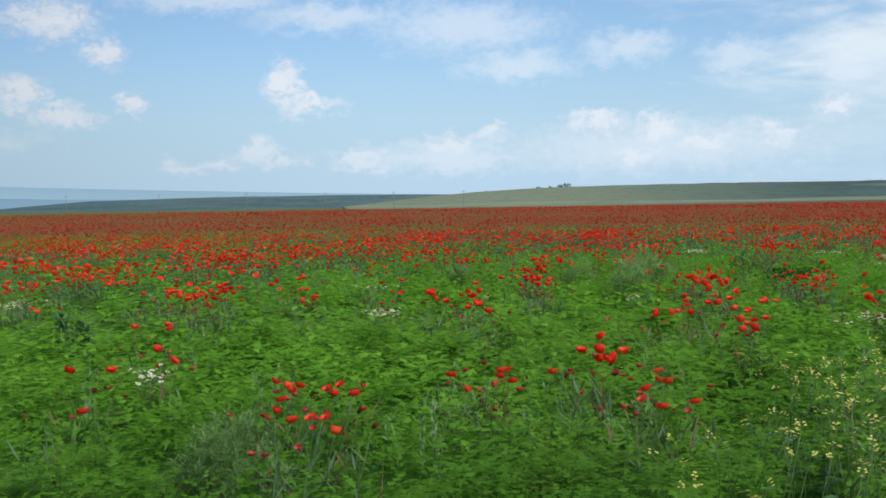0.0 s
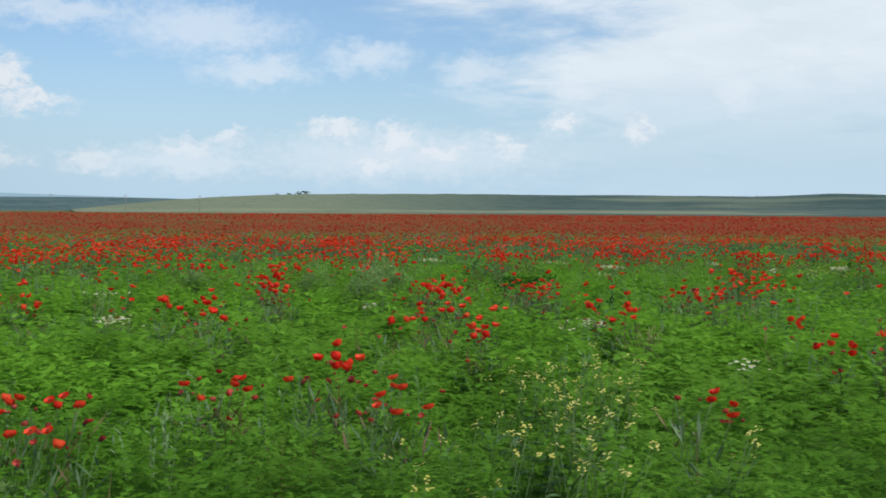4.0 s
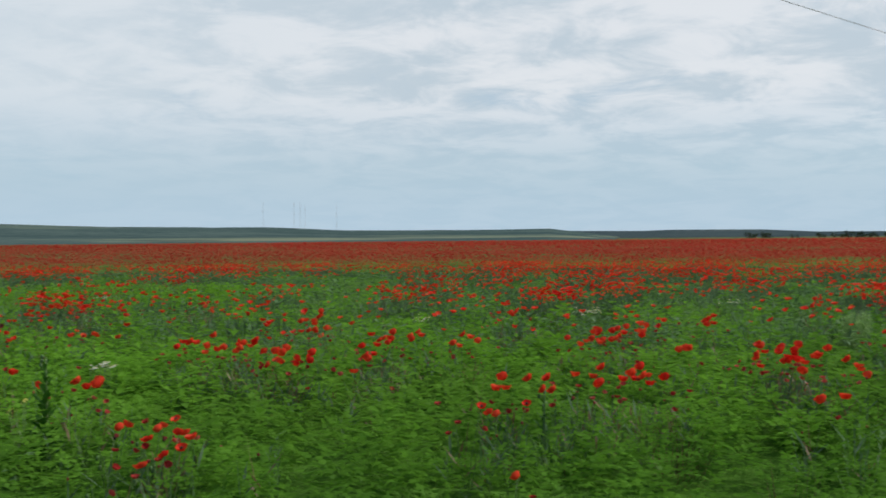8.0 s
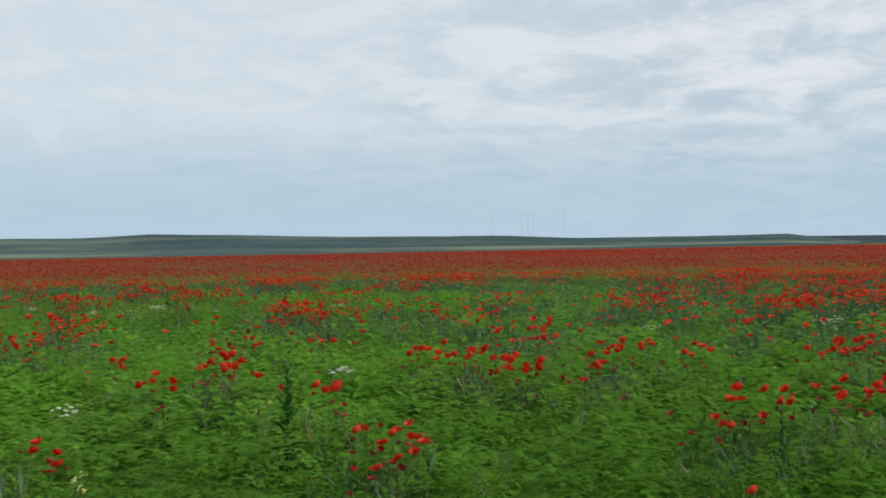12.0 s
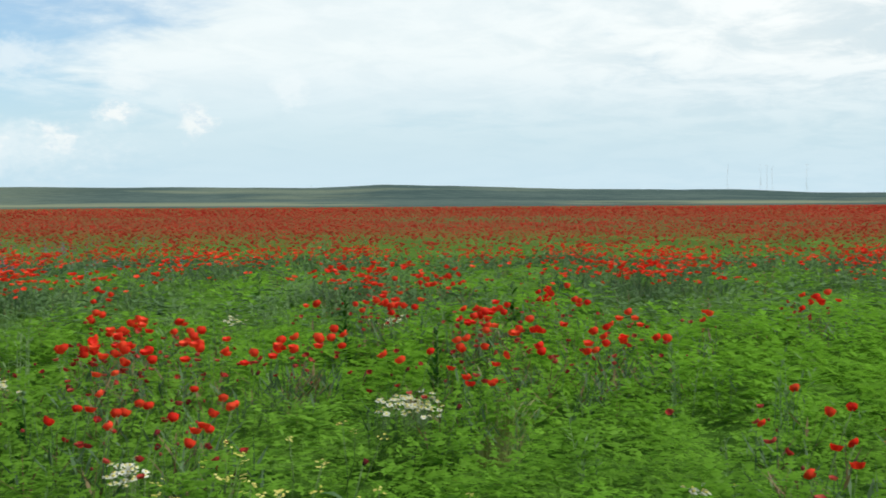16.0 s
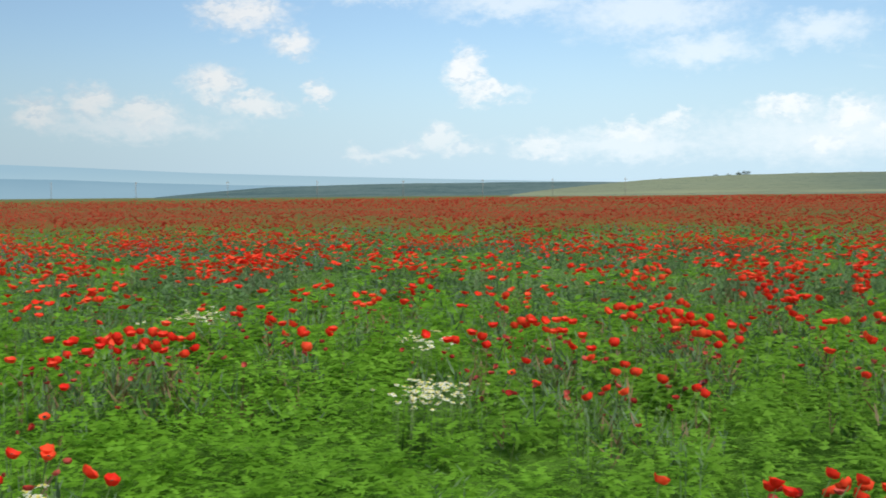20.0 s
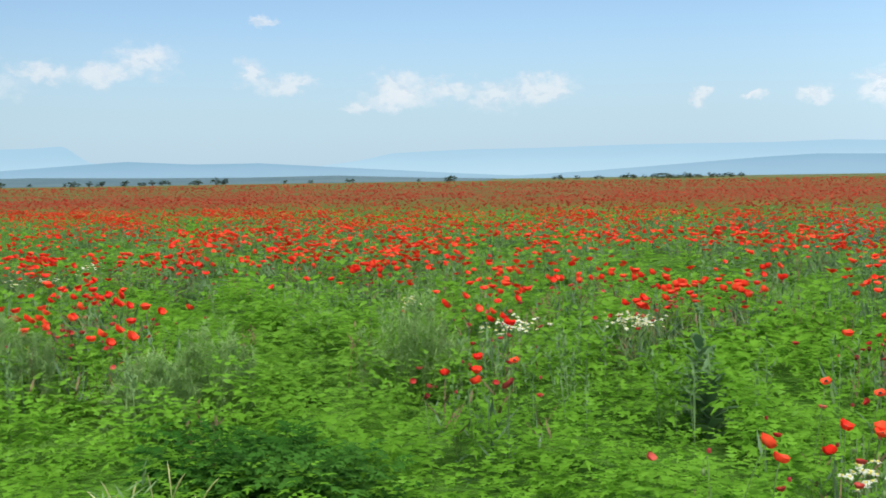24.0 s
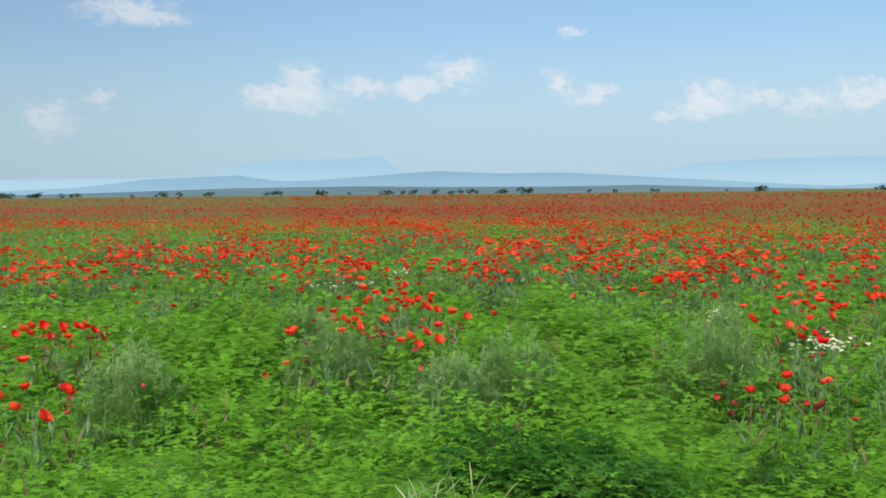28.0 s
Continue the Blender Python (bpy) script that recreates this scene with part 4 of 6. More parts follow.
POPPIES_AHEAD = (
    (8.36, 17.39, 0.02, 0.04, 2), (8.45, 17.40, 0.04, 0.05, 5), (8.61, 17.38, 0.02, 0.04, 1), (8.05, 17.45, 0.01, 0.03, 1), (5.93, 16.70, 0.02, 0.05, 1),
    (8.69, 17.42, 0.01, 0.05, 1), (8.57, 17.47, 0.03, 0.07, 3), (6.01, 16.83, 0.01, 0.04, 1), (6.34, 17.07, 0.01, 0.03, 1), (8.53, 17.58, 0.01, 0.04, 1),
    (6.21, 17.19, 0.01, 0.06, 1), (5.89, 17.42, 0.02, 0.09, 2), (5.88, 17.55, 0.03, 0.10, 2), (5.59, 17.64, 0.02, 0.08, 1), (5.69, 17.82, 0.02, 0.07, 1),
    (8.13, 19.01, 0.03, 0.09, 1), (7.73, 19.01, 0.02, 0.07, 1), (7.92, 19.08, 0.02, 0.07, 1), (7.84, 19.18, 0.02, 0.15, 2), (7.30, 19.38, 0.02, 0.08, 1),
)
POPPIES_AHEAD_FAR = (
    (7.35, 19.52, 0.02, 0.09, 1), (7.72, 19.73, 0.03, 0.22, 3), (5.13, 18.94, 0.01, 0.15, 1), (7.29, 19.84, 0.02, 0.08, 1), (7.38, 19.86, 0.02, 0.10, 1),
    (6.10, 19.64, 0.02, 0.08, 1), (7.61, 20.04, 0.02, 0.10, 1), (5.48, 19.54, 0.02, 0.11, 1), (7.68, 20.14, 0.03, 0.21, 2), (4.70, 19.18, 0.03, 0.17, 1),
    (5.00, 19.36, 0.03, 0.13, 1), (7.52, 20.22, 0.03, 0.11, 1), (5.30, 19.60, 0.03, 0.11, 1), (6.97, 20.31, 0.08, 0.18, 4), (5.33, 19.90, 0.02, 0.10, 2),
    (4.71, 19.63, 0.07, 0.19, 7), (6.75, 20.45, 0.02, 0.10, 2), (5.17, 19.98, 0.07, 0.20, 6), (4.83, 20.01, 0.14, 0.26, 9), (6.00, 20.52, 0.03, 0.15, 2),
)
POPPIES_AHEAD_FARTHER = (
    (7.04, 20.93, 0.04, 0.22, 3), (7.28, 21.13, 0.09, 0.23, 8), (7.53, 21.16, 0.04, 0.23, 2), (5.71, 20.79, 0.05, 0.27, 5), (4.84, 20.45, 0.11, 0.34, 8),
    (7.12, 21.20, 0.04, 0.18, 4), (2.92, 19.57, 0.10, 0.24, 6), (8.13, 21.73, 0.12, 0.39, 11), (5.29, 21.39, 0.12, 0.48, 5), (7.76, 22.14, 0.10, 0.53, 10),
    (4.88, 21.72, 0.03, 0.38, 3), (2.81, 20.74, 0.13, 0.47, 12), (7.93, 22.72, 0.05, 0.25, 5), (2.30, 20.59, 0.22, 0.59, 20), (6.70, 22.88, 0.05, 0.27, 4),
    (5.62, 23.03, 0.19, 0.68, 12), (1.47, 21.01, 0.12, 0.39, 8), (1.18, 20.93, 0.12, 0.30, 5), (2.21, 21.94, 0.10, 0.52, 6), (5.80, 23.74, 0.10, 0.53, 7),
)
POPPIES_AHEAD_BEYOND = (
    (3.18, 22.73, 0.13, 0.54, 9), (7.78, 26.06, 0.30, 0.92, 22), (1.27, 25.73, 0.27, 1.15, 16), (0.13, 25.03, 0.27, 0.97, 11),
)
POPPIES_LEFT = (
    (3.61, 14.08, 0.01, 0.04, 1), (4.48, 17.07, 0.01, 0.06, 1), (4.20, 17.09, 0.02, 0.08, 1), (3.05, 14.13, 0.03, 0.07, 1), (4.15, 17.32, 0.02, 0.09, 1),
    (3.98, 17.20, 0.02, 0.08, 1), (2.79, 14.37, 0.02, 0.08, 1), (3.78, 17.34, 0.02, 0.09, 1), (3.75, 17.50, 0.02, 0.09, 1), (2.33, 14.19, 0.03, 0.09, 1),
    (2.33, 15.38, 0.01, 0.08, 1), (2.13, 14.07, 0.01, 0.06, 1), (2.38, 16.26, 0.01, 0.06, 1), (1.90, 16.25, 0.03, 0.10, 2), (1.69, 15.63, 0.03, 0.14, 2),
    (1.88, 16.34, 0.03, 0.10, 2), (2.95, 18.37, 0.02, 0.10, 2), (2.86, 18.33, 0.04, 0.16, 2), (1.50, 16.56, 0.02, 0.08, 1), (1.03, 16.18, 0.05, 0.24, 5),
)
POPPIES_LEFT_FAR = (
    (0.64, 14.32, 0.05, 0.12, 3), (0.61, 14.53, 0.05, 0.24, 4), (2.26, 18.75, 0.03, 0.25, 3), (0.56, 14.43, 0.02, 0.12, 2), (1.09, 16.89, 0.02, 0.13, 1),
    (0.48, 14.12, 0.06, 0.24, 5), (0.79, 16.46, 0.02, 0.13, 2), (0.74, 16.38, 0.04, 0.16, 3), (0.66, 16.19, 0.02, 0.16, 2), (0.95, 17.08, 0.02, 0.14, 1),
    (0.61, 16.12, 0.03, 0.16, 2), (0.78, 16.87, 0.05, 0.17, 3), (1.84, 18.77, 0.02, 0.14, 2), (1.74, 19.00, 0.02, 0.14, 1), (0.69, 17.31, 0.02, 0.11, 1),
    (1.68, 19.59, 0.04, 0.24, 4), (1.35, 19.63, 0.03, 0.17, 2), (-0.22, 17.12, 0.05, 0.34, 5), (-0.49, 16.79, 0.03, 0.22, 2), (-0.58, 17.02, 0.12, 0.45, 9),
)
POPPIES_LEFT_FARTHER = (
    (1.10, 20.59, 0.10, 0.40, 7), (0.38, 20.42, 0.08, 0.33, 5), (-1.02, 19.92, 0.22, 0.52, 16), (-1.20, 20.23, 0.22, 0.52, 11), (-3.25, 16.12, 0.05, 0.29, 3),
    (-2.82, 18.95, 0.24, 0.62, 14), (-3.58, 16.92, 0.12, 0.46, 5), (-2.45, 19.98, 0.11, 0.79, 8), (-2.78, 19.60, 0.07, 0.95, 8), (-4.18, 15.69, 0.06, 0.33, 4),
    (-4.34, 16.07, 0.16, 0.51, 9), (-3.92, 18.96, 0.52, 0.89, 30), (-4.78, 17.99, 0.27, 0.94, 16), (-6.39, 15.96, 0.07, 0.68, 4), (-8.37, 15.76, 0.21, 0.86, 11),
    (-10.66, 14.92, 0.19, 1.60, 9),
)
SEEN_FROM_START = POPPIES_START + POPPIES_START_FAR + POPPIES_START_FARTHER + POPPIES_START_BEYOND + POPPIES_START_LAST + POPPIES_TURN + POPPIES_TURN_FAR + POPPIES_TURN_FARTHER + POPPIES_TURN_BEYOND
SEEN_FROM_END = POPPIES_RIGHT + POPPIES_RIGHT_FAR + POPPIES_MIDDLE + POPPIES_MIDDLE_FAR + POPPIES_MIDDLE_FARTHER + POPPIES_MIDDLE_BEYOND + POPPIES_MIDDLE_LAST + POPPIES_AHEAD + POPPIES_AHEAD_FAR + POPPIES_AHEAD_FARTHER + POPPIES_AHEAD_BEYOND + POPPIES_LEFT + POPPIES_LEFT_FAR + POPPIES_LEFT_FARTHER
CHAMOMILE = (
    (-5.18, 11.90, 0.26, 0.5, 26), (-3.85, 17.52, 0.22, 0.6, 24), (-0.97, 10.37, 0.18, 0.4, 26), (-1.49, 13.79, 0.2, 0.4, 12), (1.50, 11.73, 0.09, 0.2, 9),
    (3.25, 9.55, 0.18, 0.35, 30), (-2.00, 6.58, 0.10, 0.25, 12), (3.43, 6.80, 0.11, 0.2, 8), (6.08, 7.34, 0.12, 0.2, 12), (13.73, 6.77, 0.2, 0.5, 22),
    (11.71, 8.12, 0.15, 0.5, 14), (16.76, 5.87, 0.3, 0.6, 12), (10.93, 16.79, 0.07, 0.14, 9), (13.24, 16.16, 0.10, 0.2, 12), (11.00, 18.85, 0.145, 0.30, 48),
    (9.33, 20.62, 0.09, 0.18, 14),
)
CHAMOMILE_AHEAD = (
    (9.34, 18.20, 0.04, 0.12, 8), (11.86, 23.27, 0.10, 0.3, 12), (12.93, 22.38, 0.10, 0.3, 12), (6.85, 19.60, 0.175, 0.36, 56), (6.36, 21.60, 0.18, 0.5, 24),
    (9.38, 20.68, 0.10, 0.2, 14), (9.40, 18.22, 0.05, 0.12, 7), (2.60, 19.78, 0.22, 0.36, 44), (4.11, 22.87, 0.24, 0.6, 48), (5.99, 17.36, 0.09, 0.2, 11),
    (-5.50, 18.80, 0.17, 0.5, 18), (2.25, 18.97, 0.16, 0.35, 28), (0.50, 19.38, 0.08, 0.2, 10), (-6.27, 14.50, 0.16, 0.4, 12), (-5.76, 22.32, 0.2, 0.6, 14),
)


grow = random.Random(77)
FLOWERS = []
for groups, eye in ((SEEN_FROM_START, (0.1, -0.1)), (SEEN_FROM_END, (8.1, 14.0))):
    for x, y, across, deep, count in groups:
        # groups lie broadside to where the camera stands
        far = math.hypot(x - eye[0], y - eye[1])
        if eye[0] < 1 and math.hypot(x - 7.6, y - 13.2) < 1.6:
            continue
        if eye[0] < 1 and math.hypot(x - 8.1, y - 14.0) < 12 and abs(math.degrees(math.atan2(8.1 - x, y - 14.0))) < 97:
            continue
        c, d = (y - eye[1]) / far, (x - eye[0]) / far
        for _ in range(count):
            a, b = across * max(-1.3, min(1.3, grow.gauss(0, 0.62))), deep * max(-1.3, min(1.3, grow.gauss(0, 0.6)))
            FLOWERS.append((x + a * c + b * d, y - a * d + b * c))

large, middling, small = ([poppy(seed + s, 0.57 + 0.025 * (s % 4), s % 2 == 0, s == 5, size) for s in range(6)] for seed, size in ((0, 0.0285), (10, 0.0275), (20, 0.0245)))
pick = random.Random(5)
FLOWERS.sort(key=lambda q: min(math.hypot(q[0], q[1]), math.hypot(q[0] - 8.1, q[1] - 14.0)))
unused = large + middling + small
for x, y in FLOWERS[:330]:
    m = pose(x - 0.07, y + 0.04, 0.0, 0, 0, pick.uniform(-40, 40))
    row = middling if math.hypot(x, y) < math.hypot(x - 8.1, y - 14.0) else large if x < 8.1 or y < 14 else small
    source = row[pick.choice((0, 1, 2, 3, 4) * 9 + (5,))]
    if source in unused:
        unused.remove(source)
        source.matrix_basis = m
    else:
        made = copy_thing(source, m)
        made.scale = (1, 1, 1) if pick.random() < 0.5 else (0.94, 0.94, pick.uniform(0.90, 1.08))
for k, spare in enumerate(unused):
    spare.matrix_basis = pose(FLOWERS[330 + k][0], FLOWERS[330 + k][1], 0)


def withered(seed):
    """A poppy past its bloom: petals folded shut round the seed head."""
    g = random.Random(seed)
    root = new("withered_poppy")
    top = (0.09, -0.05, 0.55)
    part("stem", tube([(0, 0, 0), (0.03, -0.02, 0.3), top], [0.0035, 0.0028, 0.002], 4), STEM, root)
    head = Matrix.Translation(top) @ Euler((g.uniform(-0.4, 0.4), g.uniform(0, 0.8), 0)).to_matrix().to_4x4()
    for shape in cup(0.012, 0.026, 4, seed, 2):
        part("petal", placed(shape, head), PETAL_OLD, root, "shrivelled purple petal")
    part("seed_head", placed(ball(0.0095, 0.019, 0.0), head), HEART, root, "dark poppy seed head")
    return tagged(root, "withered poppy with a dark purple folded head", "flower", "withered poppies")


folded = [withered(s) for s in range(3)]
for k, (x, y) in enumerate(FLOWERS[:480:6]):
    m = pose(x + pick.gauss(0, 0.16), y + pick.gauss(0, 0.16), pick.uniform(-0.08, 0.02), 0, 0, pick.uniform(-50, 50))
    if k < 3:
        folded[k].matrix_basis = m
    else:
        copy_thing(folded[k % 3], m)

flower_mid = []
for s in range(6):
    g = random.Random(60 + s)
    head = Matrix.Translation((0, 0, 0.62)) @ Euler((g.uniform(-0.6, 0.6), g.uniform(-0.6, 0.6), 0)).to_matrix().to_4x4()
    shapes = [placed(c, head) for c in cup(0.0345, 0.025, 4, 90 + s, 1)]
    flower_mid.append(merged(shapes))
stem_mid = [(np.array([(-0.002, 0, 0.1), (0.002, 0, 0.1), (0.002, 0, 0.62), (-0.002, 0, 0.62)]), np.array([(0, 1, 2), (0, 2, 3)]))]

flower_fine = []
for s in range(6):
    g = random.Random(160 + s)
    head = Matrix.Translation((0.09, -0.05, 0.60)) @ Euler((g.uniform(-0.7, 0.7), g.uniform(-0.6, 0.8), 0)).to_matrix().to_4x4()
    flower_fine.append(merged([placed(c, head) for c in cup(0.0305, 0.023, 4, 190 + s, 2)]))
others = np.array([(x - 0.07, y + 0.04, 0.0) for x, y in FLOWERS[330:]])
turns = rng.normal(0, 0.6, len(others))
crowd = np.array([(x + grow.gauss(0, 0.10), y + grow.gauss(0, 0.14), 0.0) for x, y in FLOWERS for _ in range(3)])
bare = [merged([diamond((0.0, 0.0, 0.26), (0.05 * math.cos(s), 0.05 * math.sin(s) - 0.03, 0.44 + 0.03 * s), 0.006)] +
               [diamond((0.015 * k, 0.0, 0.27 + 0.04 * k), (0.10 * math.cos(s + 2.1 * k), 0.10 * math.sin(s + 2.1 * k), 0.35 + 0.05 * k), 0.014) for k in range(3)]) for s in range(5)]
for name, mat, rest, label in (("clump_stalks", GREY_WEED, 0, "grey-green stalks crowded under the poppies"), ("dry_clump_stalks", RUST, 1, "brown dry stalks under the poppies")):
    p = crowd[np.arange(len(crowd)) % 3 // 2 == rest]
    v, f = scatter(bare, p, rng.rand(len(p)) * 6.283, 0.85 + 0.35 * rng.rand(len(p)))
    tagged(mesh_object(name, v, f, mat), label, "stalks", kind="stuff")
# petals past their best, small and dull, between the fresh flowers
p = np.array([(x - 0.04 + grow.gauss(0, 0.12), y + 0.03 + grow.gauss(0, 0.17), -0.03 + grow.gauss(0, 0.02)) for x, y in FLOWERS])
shrunk = [(v * (0.62, 0.62, 0.55) + (0.03, -0.02, 0.60 - 0.55 * 0.62), f) for v, f in flower_fine]
v, f = scatter(shrunk, p, rng.rand(len(p)) * 6.283, 0.88 + 0.16 * rng.rand(len(p)))
tagged(mesh_object("fading_poppies", v, f, PETAL_FADING, smooth=True), "small dull red fading poppies between the fresh ones", "flowers", kind="stuff")
pods = placed(ball(0.0075, 0.017, 0.0, 5, 3), Matrix.Translation((0.0, 0.0, 0.52)))
p = crowd[::4]
v, f = scatter([pods], p, 0 * p[:, 0], 0.85 + 0.28 * rng.rand(len(p)))
tagged(mesh_object("seed_pods", v, f, PETAL_OLD), "dark purple shrivelled heads among the poppies", "flowers", kind="stuff")
v, f = scatter(flower_fine, others, turns, 0.96 + 0.16 * rng.rand(len(others)))
tagged(mesh_object("poppy_drifts", v, f, PETAL, smooth=True), "drifts of red poppies through the green crop", "flowers", kind="stuff")
stalk = merged([diamond((0.0, 0.0, 0.05), (0.09, -0.05, 0.60), 0.006), diamond((0.02, -0.01, 0.2), (-0.06, 0.05, 0.42), 0.02), diamond((0.0, 0.0, 0.15), (0.10, 0.04, 0.36), 0.02)])
v, f = scatter([stalk], others, turns, 0.92 + 0.1 * rng.rand(len(others)))
tagged(mesh_object("poppy_stalks", v, f, STEM), "thin green stalks under the poppy drifts", "stalks", kind="stuff")


def wild(n_per, r0, r1):
    """Random poppies over the field, thick in drifts and thin between them."""
    p = spread(r0, r1, STAND_A, -98, 100, n_per)
    az, r, rb, ab = azimuth(p, STAND_A), away(p, STAND_A), away(p, STAND_B), azimuth(p, STAND_B)
    drift = fast_noise(p, 7.0, 21) * 0.6 + fast_noise(p, 2.6, 22) * 0.75
    right = np.clip((-az - 2) / 14, 0, 1)
    keep_right = np.where(r > 37 + 2.5 * fast_noise(p, 9.0, 23), 0.95, np.clip((0.36 + 0.26 * np.clip((r - 13) / 24, 0, 1) ** 1.3) * (0.65 + 1.0 * drift), 0.01, 0.9))
    keep_left = np.clip(0.74 + 0.85 * drift, 0.06, 1.0) * np.clip((ab + 130) / 60, 0.3, 1) * np.where(ab > 76, 0.45, 1.0) * np.where(r > 40, 0.8, 1.0)
    keep = right * keep_right + (1 - right) * keep_left
    clear = (r > 14.0) & (rb > 1.5) & ~((rb < 12.5) & (np.abs(ab) < 97))
    seen_b = (ab > -75) & (ab < 98)
    seen_a = (az > -96) & (az < 30)
    return p[(rng.rand(len(p)) < keep) & clear & (seen_a | seen_b)]


mid_wild = wild(30.0, 9.0, 38.0)
# flowers keep together in loose bunches
bunch = rng.rand(len(mid_wild)) < 0.80
seeds = mid_wild[rng.randint(0, len(mid_wild), max(1, len(mid_wild) // 24))]
mid_wild[bunch] = seeds[rng.randint(0, len(seeds), bunch.sum())] + np.concatenate([rng.normal(0, 0.27, (bunch.sum(), 2)), np.zeros((bunch.sum(), 1))], 1)
mid_wild = mid_wild[(away(mid_wild, STAND_A) > 13.5) & (away(mid_wild, STAND_B) > 1.5) & ~((away(mid_wild, STAND_B) < 12.0) & (np.abs(azimuth(mid_wild, STAND_B)) < 97))]
edge = np.concatenate([spread(8.3, 13.0, STAND_B, -6, 56, 14.0), spread(9.6, 14.0, STAND_B, 50, 92, 12.0)])
from_start = np.concatenate([spread(10.2, 14.5, STAND_A, 0, 27, 5.0), spread(10.5, 14.5, STAND_A, -92, 0, 5.0)])
from_start = from_start[(away(from_start, STAND_B) > 12.5) | (away(from_start, STAND_B) > 2.6) & (np.abs(azimuth(from_start, STAND_B)) > 97)]
edge = np.concatenate([edge, from_start])
edge = edge[fast_noise(edge, 2.6, 51) + 0.6 * fast_noise(edge, 1.0, 52) > 0.45]
all_mid = np.concatenate([mid_wild, edge])
n = len(all_mid)
turns, sizes = rng.rand(n) * 6.283, 0.80 + 0.36 * rng.rand(n)
leans = WIND[None] * 0.25 + (rng.rand(n, 2) - 0.5) * 0.25
tiny = []
for s in range(4):
    g = random.Random(s)
    rim = [(0.042 * math.cos(k * 2.094 + s), 0.042 * math.sin(k * 2.094 + s), 0.022 + g.uniform(-0.012, 0.02)) for k in range(3)]
    tiny.append((np.array([(0, 0, 0)] + rim) + (0, 0, 0.64), np.array([(0, 1 + k, 1 + (k + 1) % 3) for k in range(3)])))
close = np.minimum(away(all_mid, STAND_A), away(all_mid, STAND_B)) < 19
v, f = scatter(flower_mid, all_mid[close], turns[close], sizes[close], leans[close])
v2, f2 = scatter(tiny, all_mid[~close], turns[~close], sizes[~close] * 0.92, leans[~close])
v, f = np.concatenate([v, v2]), np.concatenate([f, f2 + len(v)])
tagged(mesh_object("poppy_drifts", v, f, PETAL), "drifts of red poppies through the green crop", "flowers", kind="stuff")
v, f = scatter(stem_mid, all_mid[close], turns[close], sizes[close], leans[close])
tagged(mesh_object("poppy_stalks", v, f, STEM), "thin green stalks under the poppy drifts", "stalks", kind="stuff")

# grey-green stalks and leaves thick between the flowers farther out
near_mid = all_mid[np.minimum(away(all_mid, STAND_A), away(all_mid, STAND_B)) < 30]
p = np.concatenate([near_mid + np.stack([rng.normal(0, 0.16, len(near_mid)), rng.normal(0, 0.16, len(near_mid)), 0 * near_mid[:, 0]], -1) for _ in range(2)])
thin_out = azimuth(p, STAND_B) > 32 + 16 * rng.rand(len(p))
p = p[~thin_out | (rng.rand(len(p)) < 0.3)]
tall = [merged([diamond((0.0, 0.0, 0.32), (0.05 * math.cos(s), 0.05 * math.sin(s) - 0.03, 0.50 + 0.03 * s), 0.008),
                diamond((0.02, 0.0, 0.34), (0.11 * math.cos(s + 2), 0.11 * math.sin(s + 2), 0.44 + 0.02 * s), 0.020),
                diamond((0.0, 0.02, 0.36), (0.10 * math.cos(s + 4), 0.10 * math.sin(s + 4), 0.42 + 0.02 * s), 0.020)]) for s in range(5)]
v, f = scatter(tall, p, rng.rand(len(p)) * 6.283, 0.85 + 0.30 * rng.rand(len(p)))
tagged(mesh_object("weed_stalks", v, f, GREY_WEED), "grey-green weed stalks thick between the drifts of poppies", "weeds", kind="stuff")

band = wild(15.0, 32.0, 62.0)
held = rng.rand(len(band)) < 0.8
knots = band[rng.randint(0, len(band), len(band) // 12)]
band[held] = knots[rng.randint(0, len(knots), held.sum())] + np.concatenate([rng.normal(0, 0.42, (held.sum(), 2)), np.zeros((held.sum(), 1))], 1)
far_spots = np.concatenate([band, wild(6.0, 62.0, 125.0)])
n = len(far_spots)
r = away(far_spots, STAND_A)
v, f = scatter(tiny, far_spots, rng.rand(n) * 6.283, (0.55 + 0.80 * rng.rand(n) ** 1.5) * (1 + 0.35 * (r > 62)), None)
tagged(mesh_object("distant_poppies", v, f, PETAL_HAZED), "sheet of countless red poppies towards the horizon", "flowers", kind="stuff")


# ---- other plants among the crop ----
def daisy(seed):
    """A chamomile head: ring of white petals round a yellow button."""
    g = random.Random(seed)
    petals, n = [], 9
    for k in range(n):
        w = 2 * math.pi * k / n + g.uniform(-0.1, 0.1)
        c, s = math.cos(w), math.sin(w)
        petals.append(diamond((0.004 * c, 0.004 * s, 0), (0.0145 * c, 0.0145 * s, g.uniform(-0.005, 0.003)), 0.010))
    ring, button = merged(petals), ball(0.0058, 0.007, -0.002, 5, 3)
    shape = merged([ring, button])
    me = bpy.data.meshes.new("flower_head")
    me.from_pydata([tuple(p) for p in shape[0]], [], [tuple(int(q) for q in f) for f in shape[1]])
    me.materials.append(WHITE), me.materials.append(YELLOW)
    me.polygons.foreach_set("material_index", [0] * len(ring[1]) + [1] * len(button[1]))
    return me


HEADS = [daisy(s) for s in range(4)]


